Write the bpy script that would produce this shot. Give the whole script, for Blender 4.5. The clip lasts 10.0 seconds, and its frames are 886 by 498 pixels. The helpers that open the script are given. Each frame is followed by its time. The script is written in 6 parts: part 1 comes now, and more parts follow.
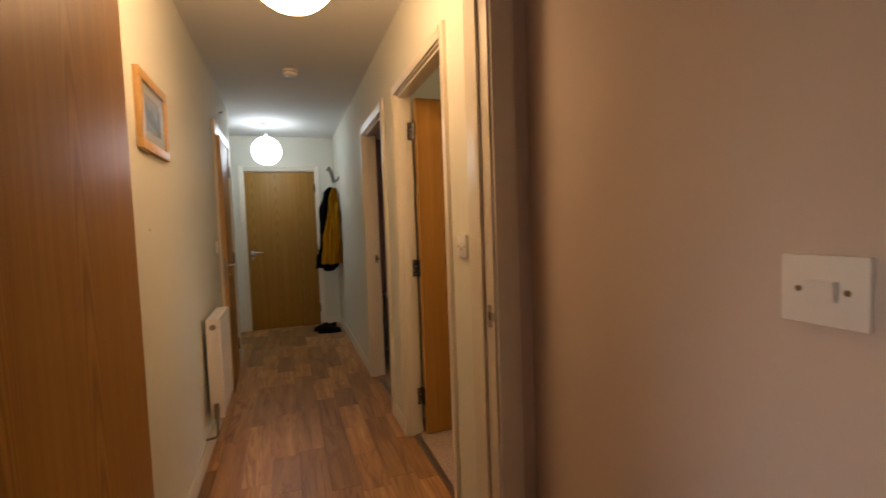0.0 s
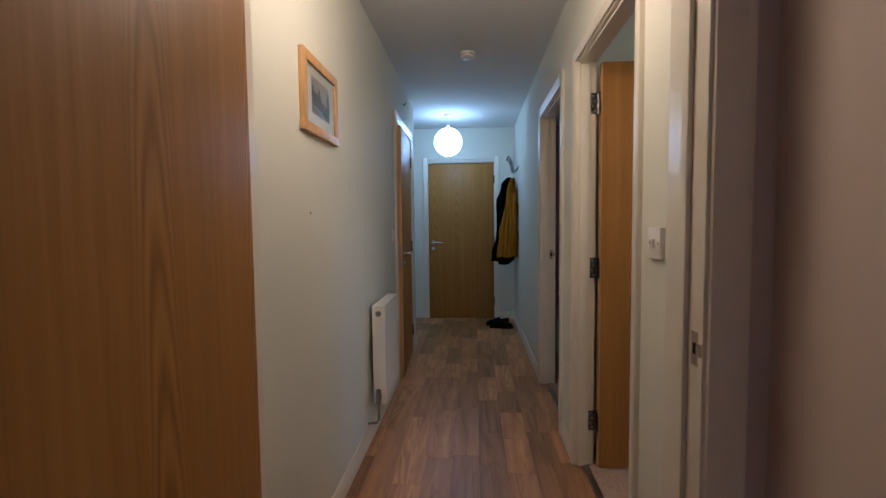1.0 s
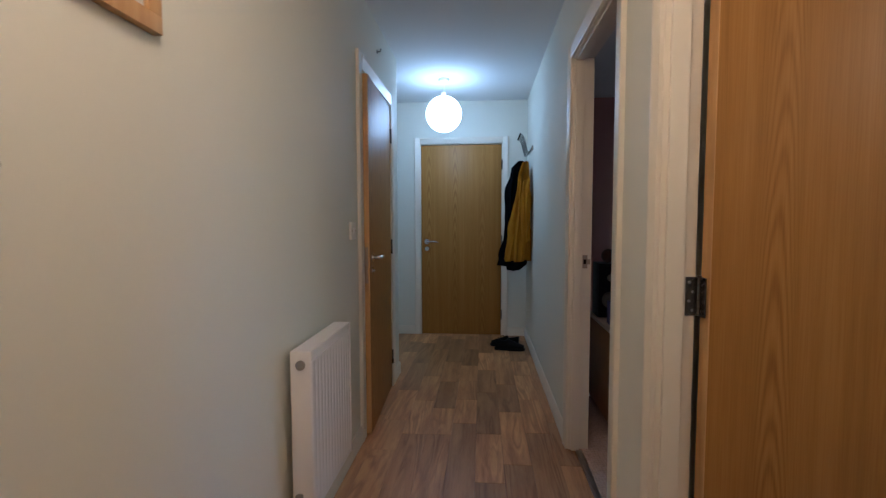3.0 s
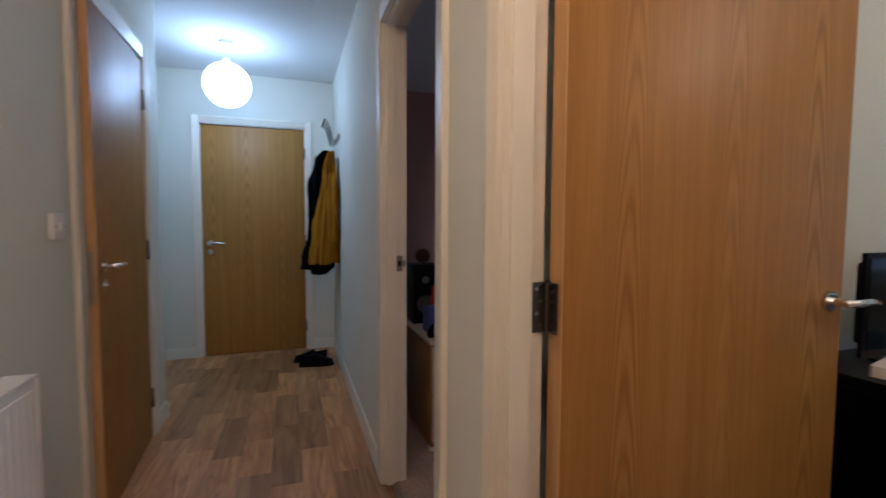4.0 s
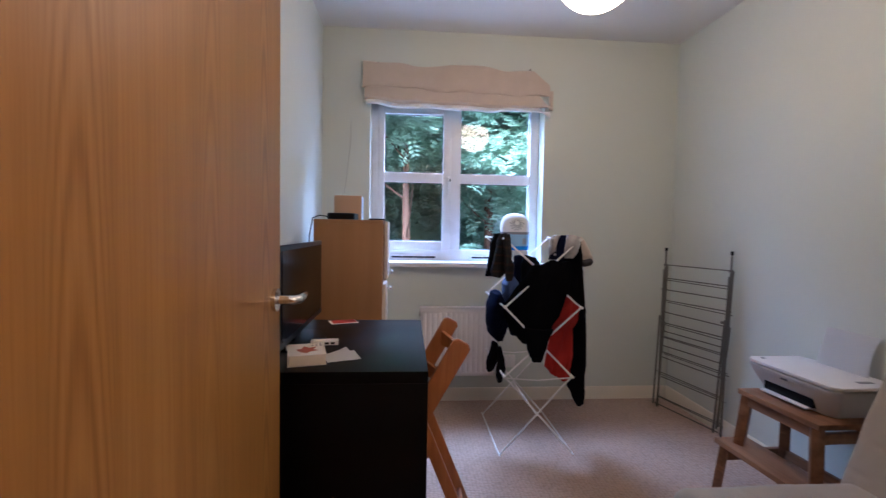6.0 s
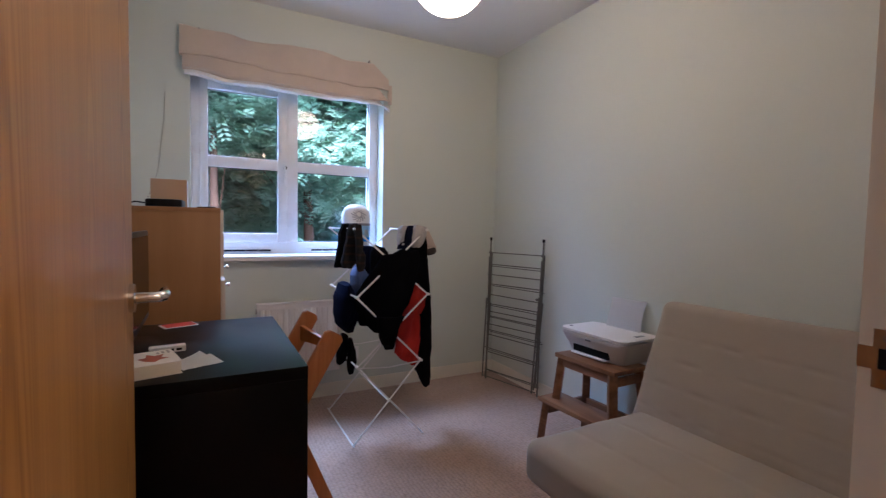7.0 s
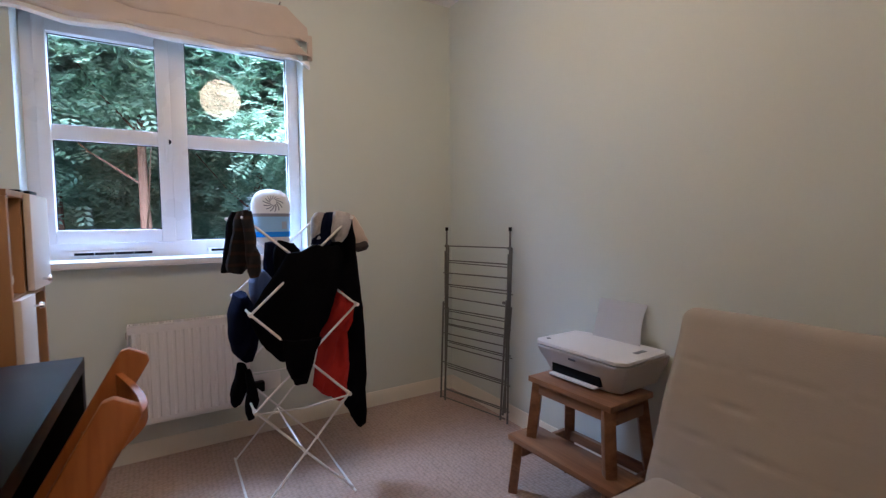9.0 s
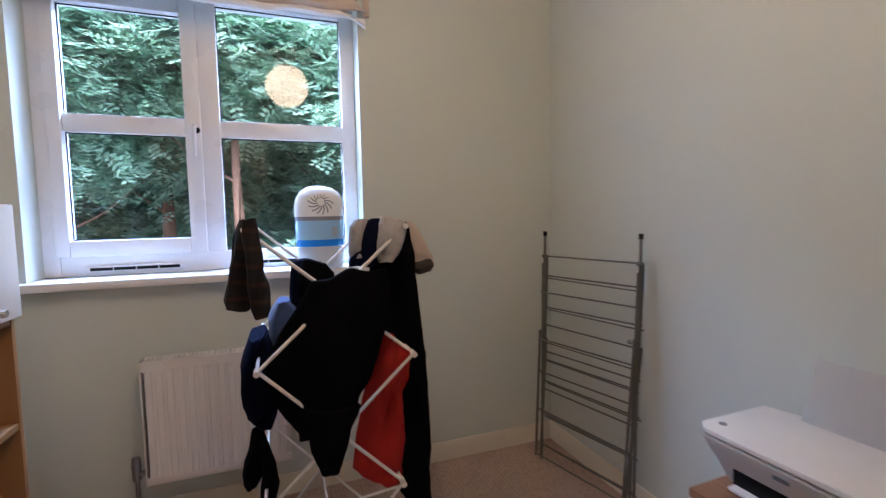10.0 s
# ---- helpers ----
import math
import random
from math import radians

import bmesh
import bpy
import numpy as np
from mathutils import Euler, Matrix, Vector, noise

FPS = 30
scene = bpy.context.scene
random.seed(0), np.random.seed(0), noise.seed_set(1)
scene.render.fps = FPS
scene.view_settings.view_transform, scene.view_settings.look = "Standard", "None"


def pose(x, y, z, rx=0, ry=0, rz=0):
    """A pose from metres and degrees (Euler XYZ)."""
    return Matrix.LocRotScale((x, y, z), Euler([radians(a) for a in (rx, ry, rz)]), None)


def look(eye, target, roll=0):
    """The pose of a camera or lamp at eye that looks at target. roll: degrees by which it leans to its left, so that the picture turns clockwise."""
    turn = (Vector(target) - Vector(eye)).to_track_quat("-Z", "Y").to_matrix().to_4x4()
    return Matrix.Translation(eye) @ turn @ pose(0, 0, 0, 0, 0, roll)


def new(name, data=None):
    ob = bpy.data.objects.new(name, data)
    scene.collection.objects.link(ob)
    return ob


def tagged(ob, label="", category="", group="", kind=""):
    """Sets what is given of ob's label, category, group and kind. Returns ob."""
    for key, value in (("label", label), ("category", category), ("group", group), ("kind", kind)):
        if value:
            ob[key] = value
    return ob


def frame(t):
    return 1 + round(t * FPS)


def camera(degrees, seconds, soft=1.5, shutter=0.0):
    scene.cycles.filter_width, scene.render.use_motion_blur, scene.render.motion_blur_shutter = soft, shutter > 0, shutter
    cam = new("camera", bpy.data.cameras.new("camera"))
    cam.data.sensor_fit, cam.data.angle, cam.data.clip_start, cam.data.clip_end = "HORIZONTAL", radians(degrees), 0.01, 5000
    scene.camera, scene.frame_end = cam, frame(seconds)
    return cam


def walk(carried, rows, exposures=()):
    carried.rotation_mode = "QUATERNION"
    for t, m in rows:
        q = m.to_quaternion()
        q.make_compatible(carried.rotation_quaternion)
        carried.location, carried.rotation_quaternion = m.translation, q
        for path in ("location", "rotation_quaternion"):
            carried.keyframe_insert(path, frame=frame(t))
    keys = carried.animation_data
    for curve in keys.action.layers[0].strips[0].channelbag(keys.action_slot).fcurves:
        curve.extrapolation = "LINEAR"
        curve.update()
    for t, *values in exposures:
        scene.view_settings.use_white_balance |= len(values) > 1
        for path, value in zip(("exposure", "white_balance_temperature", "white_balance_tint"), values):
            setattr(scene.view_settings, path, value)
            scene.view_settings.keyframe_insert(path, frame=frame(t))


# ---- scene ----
cam = camera(88.8, 10.0, soft=1.3, shutter=0.25)
PATH = [
    (0, (0.07, 0.086, 1.269), (0.72, 1.974, 1.156), -2.0),
    (0.5, (0.142, 0.181, 1.257), (0.288, 2.173, 1.142), -1.4),
    (1, (0.197, 0.389, 1.243), (0.057, 2.381, 1.125), -0.6),
    (1.5, (0.215, 0.648, 1.245), (0.022, 2.635, 1.127), -0.4),
    (2, (0.207, 0.937, 1.22), (-0.015, 2.921, 1.095), -0.2),
    (2.2, (0.222, 1.052, 1.213), (-0.018, 3.036, 1.096), -0.1),
    (3.3, (0.252, 1.611, 1.199), (0.186, 3.605, 1.072), -0.2),
    (3.5, (0.261, 1.701, 1.192), (0.388, 3.693, 1.066), 0.1),
    (4, (0.319, 1.893, 1.177), (0.956, 3.785, 1.057), 0.3),
    (4.5, (0.396, 2.057, 1.17), (1.611, 3.641, 1.057), 1.2),
    (5, (0.45, 2.174, 1.156), (2.132, 3.254, 1.074), 0.8),
    (5.5, (0.531, 2.294, 1.157), (2.49, 2.695, 1.083), 1.0),
    (6, (0.549, 2.352, 1.15), (2.541, 2.192, 1.064), 1.0),
    (6.2, (0.555, 2.378, 1.143), (2.526, 2.049, 1.056), 1.0),
    (7.3, (0.592, 2.545, 1.124), (2.29, 1.494, 1.024), 0.8),
    (7.5, (0.593, 2.529, 1.121), (2.269, 1.443, 1.019), 0.5),
    (8, (0.647, 2.454, 1.1), (2.31, 1.348, 0.994), 0.1),
    (8.5, (0.839, 2.279, 1.104), (2.522, 1.205, 0.988), -0.2),
    (9, (1.066, 2.097, 1.084), (2.77, 1.057, 0.969), -0.6),
    (9.5, (1.329, 1.916, 1.082), (3.085, 0.965, 0.965), -0.8),
    (10, (1.618, 1.794, 1.134), (3.491, 1.109, 0.989), -1.1),
]

walk(cam, [(t, look(eye, target, roll)) for t, eye, target, roll in PATH],
     exposures=[(0.0, 3.5, 7900, 24), (0.5, 3.28, 5730, 17), (1.2, 3.37, 4880, 15), (2.0, 3.44, 4900, 17), (4.0, 3.82, 5200, 22), (4.6, 3.88, 5150, 27), (5.5, 3.94, 5100, 28), (7.5, 3.73, 5220, 27), (9.0, 3.88, 5400, 26), (10.0, 3.95, 5600, 27)])

# ---- world and light ----
world = bpy.data.worlds.new("overcast_sky")
scene.world = world
world.use_nodes = True
wn = world.node_tree
sky = wn.nodes.new("ShaderNodeTexSky")
sky.sky_type, sky.sun_disc = "NISHITA", False
sky.sun_elevation, sky.sun_rotation = radians(48), radians(277)
sky.air_density, sky.dust_density = 1.0, 2.0
wn.nodes["Background"].inputs["Strength"].default_value = 0.15
wn.links.new(sky.outputs[0], wn.nodes["Background"].inputs["Color"])
sun_data = bpy.data.lights.new("sun", "SUN")
sun_data.energy, sun_data.angle, sun_data.color = 1.5, radians(40), (0.95, 0.98, 1.0)
sun = new("sun", sun_data)
sun.matrix_world = look((-6, 6, 10), (-6 + 0.8, 6 - 0.1, 10 - 0.9))

skylight_data = bpy.data.lights.new("window_skylight", "AREA")
skylight_data.shape, skylight_data.size, skylight_data.size_y = "RECTANGLE", 1.3, 0.8
skylight_data.energy, skylight_data.color = 27.0, (0.54, 0.76, 1.0)
skylight = new("window_skylight", skylight_data)
skylight.matrix_world = look((4.25, 2.0, 2.75), (2.7, 1.95, 0.6))

HALL_NEAR, HALL_FAR, STUDY_GLOBE = 1.62, 1.10, 1.52


# ---- materials ----
def material(name, rough=0.6, metal=0.0):
    m = bpy.data.materials.new(name)
    m.use_nodes = True
    b = m.node_tree.nodes["Principled BSDF"]
    b.inputs["Roughness"].default_value, b.inputs["Metallic"].default_value = rough, metal
    return m, m.node_tree.nodes, m.node_tree.links, b


def coords(nodes, links, scale, source="Object"):
    tc, mp = nodes.new("ShaderNodeTexCoord"), nodes.new("ShaderNodeMapping")
    mp.inputs["Scale"].default_value = scale
    links.new(tc.outputs[source], mp.inputs["Vector"])
    return mp.outputs["Vector"]


def noise_node(nodes, links, vec, scale, detail=4.0, distortion=0.0):
    n = nodes.new("ShaderNodeTexNoise")
    n.inputs["Scale"].default_value, n.inputs["Detail"].default_value = scale, detail
    n.inputs["Distortion"].default_value = distortion
    links.new(vec, n.inputs["Vector"])
    return n.outputs["Fac"]


def ramp(nodes, links, fac, stops):
    r = nodes.new("ShaderNodeValToRGB")
    e = r.color_ramp.elements
    e[0].position, e[0].color = stops[0][0], (*stops[0][1], 1)
    e[1].position, e[1].color = stops[-1][0], (*stops[-1][1], 1)
    for p, c in stops[1:-1]:
        e.new(p).color = (*c, 1)
    links.new(fac, r.inputs["Fac"])
    return r.outputs["Color"]


def mix(nodes, links, fac, a, b, mode="MIX"):
    m = nodes.new("ShaderNodeMix")
    m.data_type, m.blend_type = "RGBA", mode
    for sock, v in ((m.inputs["Factor"], fac), (m.inputs[6], a), (m.inputs[7], b)):
        if isinstance(v, bpy.types.NodeSocket):
            links.new(v, sock)
        elif isinstance(v, tuple):
            sock.default_value = (*v, 1)
        else:
            sock.default_value = v
    return m.outputs[2]


def bump(nodes, links, b, height, strength, distance):
    n = nodes.new("ShaderNodeBump")
    n.inputs["Strength"].default_value, n.inputs["Distance"].default_value = strength, distance
    links.new(height, n.inputs["Height"])
    links.new(n.outputs["Normal"], b.inputs["Normal"])


def tint(c, k):
    return tuple(min(1.0, v * k) for v in c)


def surface(name, base, rough=0.6, metal=0.0, coarse=3.0, fine=120.0, vary=0.06, relief=0.1, depth=0.001, stretch=(1, 1, 1), sheen=0.0):
    """A plain surface with faint blotches, fine grain and relief."""
    m, n, l, b = material(name, rough, metal)
    v = coords(n, l, stretch)
    big, small = noise_node(n, l, v, coarse), noise_node(n, l, v, fine, 3)
    c1 = ramp(n, l, big, [(0.3, tint(base, 1 - vary)), (0.7, tint(base, 1 + vary))])
    c2 = mix(n, l, small, tint(base, 1 - vary), tint(base, 1 + vary))
    l.new(mix(n, l, 0.5, c1, c2), b.inputs["Base Color"])
    r = n.new("ShaderNodeMapRange")
    r.inputs["To Min"].default_value, r.inputs["To Max"].default_value = max(0.02, rough - 0.06), min(1, rough + 0.06)
    l.new(big, r.inputs["Value"])
    l.new(r.outputs[0], b.inputs["Roughness"])
    if relief:
        bump(n, l, b, small, relief, depth)
    if sheen:
        b.inputs["Sheen Weight"].default_value = sheen
    b.inputs["Specular IOR Level"].default_value = 0.5 if rough < 0.9 else 0.12
    if max(base) < 0.04:
        b.inputs["Specular IOR Level"].default_value = 0.13 if rough < 0.9 else 0.03
    return m


def wood(name, dark, mid, light, along="z", rough=0.4, width=16.0, figure=5.0, coat=0.0, random_tone=0.0, lines=0.22, pull=0.07, rings=46.0):
    """Veneer or board: streaks along one axis, cathedral figure, pores."""
    m, n, l, b = material(name, rough)
    k = {"x": (pull, 1, 1), "y": (1, pull, 1), "z": (1, 1, pull)}[along]
    v = coords(n, l, k)
    if random_tone:
        info = n.new("ShaderNodeObjectInfo")
        add = n.new("ShaderNodeVectorMath")
        add.operation = "MULTIPLY_ADD"
        add.inputs[1].default_value = (9.0, 7.0, 5.0)
        l.new(info.outputs["Random"], add.inputs[0])
        l.new(v, add.inputs[2])
        v = add.outputs[0]
    streak = noise_node(n, l, v, width, 6, 0.4)
    fig = noise_node(n, l, v, figure, 3, 1.6)
    w = n.new("ShaderNodeMath")
    w.operation = "SINE"
    mu = n.new("ShaderNodeMath")
    mu.operation = "MULTIPLY"
    mu.inputs[1].default_value = rings
    l.new(fig, mu.inputs[0])
    l.new(mu.outputs[0], w.inputs[0])
    w2 = n.new("ShaderNodeMapRange")
    w2.inputs["From Min"].default_value, w2.inputs["From Max"].default_value = -1.0, 1.0
    l.new(w.outputs[0], w2.inputs["Value"])
    pore = noise_node(n, l, v, width * 12, 2)
    c = ramp(n, l, streak, [(0.3, dark), (0.5, mid), (0.72, light)])
    patch = n.new("ShaderNodeMapRange")
    patch.inputs["From Min"].default_value, patch.inputs["From Max"].default_value = 0.42, 0.62
    patch.inputs["To Min"].default_value, patch.inputs["To Max"].default_value = lines * 0.15, lines * 1.3
    l.new(noise_node(n, l, v, figure * 1.6, 2), patch.inputs["Value"])
    c = mix(n, l, patch.outputs[0], c, ramp(n, l, w2.outputs[0], [(0.0, tint(dark, 0.88)), (0.35, mid), (1.0, light)]))
    c = mix(n, l, 0.12, c, ramp(n, l, pore, [(0.35, dark), (0.6, light)]))
    if random_tone:
        tone = n.new("ShaderNodeMapRange")
        tone.inputs["To Min"].default_value, tone.inputs["To Max"].default_value = 1 - random_tone, 1 + random_tone
        l.new(info.outputs["Random"], tone.inputs["Value"])
        rgb = n.new("ShaderNodeCombineColor")
        for s in rgb.inputs:
            l.new(tone.outputs[0], s)
        c = mix(n, l, 1.0, c, rgb.outputs[0], "MULTIPLY")
    l.new(c, b.inputs["Base Color"])
    bump(n, l, b, pore, 0.08, 0.0006)
    b.inputs["Coat Weight"].default_value = coat
    return m


def veneer(name, dark, mid, light, centre=3.606, period=0.285):
    """Crown-cut veneer: leaves with a cathedral figure down the middle and straight grain between."""
    m, n, l, b = material(name, 0.44)

    def calc(op, a, c=None):
        q = n.new("ShaderNodeMath")
        q.operation = op
        for i, v in enumerate((a, c)):
            if isinstance(v, bpy.types.NodeSocket):
                l.new(v, q.inputs[i])
            elif v is not None:
                q.inputs[i].default_value = v
        return q.outputs[0]

    tall = coords(n, l, (1, 1, 0.16))
    sep = n.new("ShaderNodeSeparateXYZ")
    tc = n.new("ShaderNodeTexCoord")
    l.new(tc.outputs["Object"], sep.inputs[0])
    drift = noise_node(n, l, tall, 2.6, 3)
    across = calc("ADD", calc("ADD", sep.outputs[0], sep.outputs[1]), calc("MULTIPLY", calc("SUBTRACT", drift, 0.5), 0.09))
    off = calc("PINGPONG", calc("SUBTRACT", across, centre), period / 2)
    curve = calc("MULTIPLY", calc("MULTIPLY", off, off), 8500.0)
    wander = calc("MULTIPLY", noise_node(n, l, tall, 7.0, 3), 15.0)
    rise = calc("MULTIPLY", sep.outputs[2], 40.0)
    phase = calc("ADD", calc("ADD", curve, wander), rise)
    ring = calc("ADD", calc("MULTIPLY", calc("SINE", phase), 0.5), 0.5)
    reach = n.new("ShaderNodeMapRange")
    reach.inputs["From Min"].default_value, reach.inputs["From Max"].default_value = 0.018, 0.052
    reach.inputs["To Min"].default_value, reach.inputs["To Max"].default_value = 0.85, 0.05
    l.new(off, reach.inputs["Value"])
    fade = n.new("ShaderNodeMapRange")
    fade.inputs["From Min"].default_value, fade.inputs["From Max"].default_value = 0.38, 0.62
    fade.inputs["To Min"].default_value, fade.inputs["To Max"].default_value = 0.25, 1.0
    l.new(noise_node(n, l, tall, 3.1, 2), fade.inputs["Value"])
    hair = coords(n, l, (1, 1, 0.022))
    streak = noise_node(n, l, hair, 34.0, 5)
    pore = noise_node(n, l, hair, 260.0, 2)
    cloud = noise_node(n, l, coords(n, l, (1, 1, 0.3)), 2.0, 3)
    c = ramp(n, l, streak, [(0.28, tint(mid, 0.88)), (0.5, mid), (0.75, tint(light, 0.96))])
    c = mix(n, l, calc("MULTIPLY", reach.outputs[0], fade.outputs[0]), c, ramp(n, l, ring, [(0.0, dark), (0.4, mid), (1.0, light)]))
    c = mix(n, l, 0.16, c, ramp(n, l, pore, [(0.36, dark), (0.6, light)]))
    c = mix(n, l, 0.5, c, mix(n, l, 1.0, c, ramp(n, l, cloud, [(0.3, (0.84, 0.82, 0.80)), (0.7, (1.0, 1.0, 1.0))]), "MULTIPLY"))
    l.new(c, b.inputs["Base Color"])
    bump(n, l, b, pore, 0.10, 0.0005)
    b.inputs["Specular IOR Level"].default_value = 0.32
    return m


def loop_carpet(name, base):
    """Rows of small wool loops, the shade in the pits between painted into the colour, and trodden patches."""
    m, n, l, b = material(name, 0.95)
    v = coords(n, l, (1.0, 0.72, 1.0))
    loops = n.new("ShaderNodeTexVoronoi")
    loops.inputs["Scale"].default_value, loops.inputs["Randomness"].default_value = 78.0, 0.45
    l.new(v, loops.inputs["Vector"])
    worn, fleck = noise_node(n, l, v, 1.9, 4), noise_node(n, l, v, 210.0, 3)
    # Cell edges coloured darker to draw the shade between loops.
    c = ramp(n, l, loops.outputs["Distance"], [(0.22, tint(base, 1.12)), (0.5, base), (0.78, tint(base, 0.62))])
    c = mix(n, l, 0.35, c, mix(n, l, fleck, tint(base, 0.8), tint(base, 1.2)))
    c = mix(n, l, 1.0, c, ramp(n, l, worn, [(0.3, (0.86, 0.85, 0.84)), (0.7, (1.0, 1.0, 1.0))]), "MULTIPLY")
    l.new(c, b.inputs["Base Color"])
    inv = n.new("ShaderNodeMath")
    inv.operation = "SUBTRACT"
    inv.inputs[0].default_value = 1.0
    l.new(loops.outputs["Distance"], inv.inputs[1])
    bump(n, l, b, inv.outputs[0], 0.75, 0.005)
    b.inputs["Sheen Weight"].default_value = 0.25
    b.inputs["Specular IOR Level"].default_value = 0.12
    return m


def emitter(name, colour, strength, paper=False):
    m, n, l, b = material(name, 0.5)
    b.inputs["Base Color"].default_value = (0.85, 0.82, 0.76, 1)
    b.inputs["Emission Color"].default_value = (*colour, 1)
    b.inputs["Emission Strength"].default_value = strength
    if paper:
        v = coords(n, l, (1, 1, 1))
        f = noise_node(n, l, v, 14.0, 4)
        l.new(ramp(n, l, f, [(0.3, tint(colour, 0.8)), (0.7, colour)]), b.inputs["Emission Color"])
    return m


WALL = surface("pale_green_wall_paint", (0.70, 0.695, 0.60), 0.75, coarse=1.3, fine=260, vary=0.025, relief=0.12, depth=0.0006)
STUDY_WALL = surface("pale_green_study_paint", (0.615, 0.65, 0.585), 0.78, coarse=1.3, fine=260, vary=0.025, relief=0.12, depth=0.0006)
LIVING_WALL = surface("magnolia_paint", (0.62, 0.52, 0.45), 0.75, coarse=1.1, fine=240, vary=0.03, relief=0.12, depth=0.0006)
CEILING = surface("ceiling_paint", (0.74, 0.74, 0.72), 0.85, coarse=1.0, fine=220, vary=0.02, relief=0.1, depth=0.0006)
TRIM = surface("white_gloss_trim", (0.75, 0.70, 0.585), 0.33, coarse=2.5, fine=60, vary=0.012, relief=0.05, depth=0.0006)
VENEER = veneer("oak_veneer", (0.245, 0.106, 0.019), (0.375, 0.180, 0.035), (0.455, 0.240, 0.058))
VINYL = wood("vinyl_plank", (0.235, 0.100, 0.033), (0.415, 0.200, 0.074), (0.575, 0.322, 0.132), "y", 0.40, 16.0, 6.0, 0.0, 0.36, 0.42, 0.10, 44.0)
JOINT = surface("vinyl_joint", (0.16, 0.10, 0.07), 0.6)
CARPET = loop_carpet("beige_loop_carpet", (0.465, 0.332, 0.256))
HINGE_STEEL = surface("dull_hinge_steel", (0.17, 0.155, 0.14), 0.28, 1.0, fine=300, vary=0.12, relief=0.05)
STEEL = surface("brushed_steel", (0.36, 0.335, 0.31), 0.3, 1.0, fine=300, vary=0.05, relief=0.04)
CHROME = surface("satin_chrome", (0.75, 0.74, 0.73), 0.16, 1.0, vary=0.03, relief=0)
BRASS = surface("tarnished_strike_steel", (0.42, 0.34, 0.26), 0.35, 1.0, vary=0.1, relief=0.05)
RAD_WHITE = surface("radiator_enamel", (0.80, 0.77, 0.74), 0.3, coarse=2, vary=0.02, relief=0.02)
WHITE_PLASTIC = surface("white_plastic", (0.78, 0.76, 0.72), 0.35, vary=0.02, relief=0.02)
UPVC = surface("white_upvc", (0.80, 0.81, 0.83), 0.28, vary=0.015, relief=0.02)
SILL = surface("painted_sill", (0.78, 0.77, 0.76), 0.35, vary=0.03, relief=0.04)
BLACK_WOOD = surface("black_brown_laminate", (0.0018, 0.0016, 0.0018), 0.34, coarse=4, fine=90, vary=0.25, relief=0.1, depth=0.0005, stretch=(1, 1, 1))
BIRCH = wood("birch_foil", (0.29, 0.138, 0.046), (0.32, 0.158, 0.055), (0.35, 0.178, 0.066), "z", 0.45, 14.0, 3.0)
CREAM_DOOR = surface("cream_laminate", (0.68, 0.58, 0.48), 0.4, vary=0.02, relief=0.02)
BEECH = wood("orange_beech", (0.30, 0.088, 0.015), (0.39, 0.128, 0.025), (0.46, 0.175, 0.043), "z", 0.38, 24.0, 6.0, 0.2)
STOOL_OAK = wood("stained_stool_wood", (0.135, 0.056, 0.023), (0.22, 0.098, 0.042), (0.32, 0.158, 0.074), "x", 0.42, 26.0, 8.0, 0.1)
FRAME_WOOD = wood("honey_picture_frame", (0.46, 0.25, 0.085), (0.56, 0.33, 0.12), (0.64, 0.41, 0.18), "z", 0.4, 30.0, 8.0)
BLACK_PLASTIC = surface("black_plastic", (0.0042, 0.0042, 0.005), 0.3, vary=0.1, relief=0.02)
SCREEN = surface("dark_screen", (0.002, 0.0025, 0.0035), 0.14, vary=0.05, relief=0)
SCREEN.node_tree.nodes["Principled BSDF"].inputs["Specular IOR Level"].default_value = 0.08
GREY_METAL = surface("grey_wire", (0.17, 0.165, 0.148), 0.45, 0.6, vary=0.12, relief=0.05)
WHITE_WIRE = surface("white_coated_wire", (0.80, 0.79, 0.77), 0.35, vary=0.03, relief=0.02)
DARK = surface("painted_hole_shade", (0.02, 0.018, 0.018), 0.8)


def fabric(name, base, vary=0.12, weave=500.0, relief=0.5, rough=0.95, sheen=0.15):
    return surface(name, base, rough, coarse=9, fine=weave, vary=vary, relief=relief, depth=0.002, sheen=sheen)


SOFA_FABRIC = fabric("beige_sofa_cotton", (0.385, 0.340, 0.288), 0.05, 420, 0.35)
BLIND_FABRIC = fabric("oatmeal_blind_linen", (0.58, 0.485, 0.40), 0.07, 380, 0.4)
BLIND_LINING = fabric("white_blind_lining", (0.78, 0.77, 0.76), 0.04, 380, 0.3)
BLACK_CLOTH = fabric("black_jersey", (0.004, 0.004, 0.005), 0.3, 500, 0.4, sheen=0.0)
NAVY_CLOTH = fabric("navy_jersey", (0.0045, 0.0065, 0.019), 0.3, 500, 0.4, sheen=0.0)
BLUE_CLOTH = fabric("faded_blue_cotton", (0.055, 0.090, 0.21), 0.3, 300, 0.5)
RED_CLOTH = fabric("red_cotton", (0.42, 0.030, 0.022), 0.15, 300, 0.4, sheen=0.0)
GREY_CLOTH = fabric("grey_marl_knit", (0.40, 0.385, 0.385), 0.4, 90, 0.6)
BEIGE_CLOTH = fabric("beige_cotton", (0.52, 0.43, 0.35), 0.1, 300, 0.4)
DARK_KNIT = fabric("charcoal_knit", (0.06, 0.052, 0.05), 0.2, 200, 0.6)
MUSTARD = fabric("mustard_waterproof", (0.36, 0.165, 0.008), 0.2, 30, 0.5, 0.92, sheen=0.0)


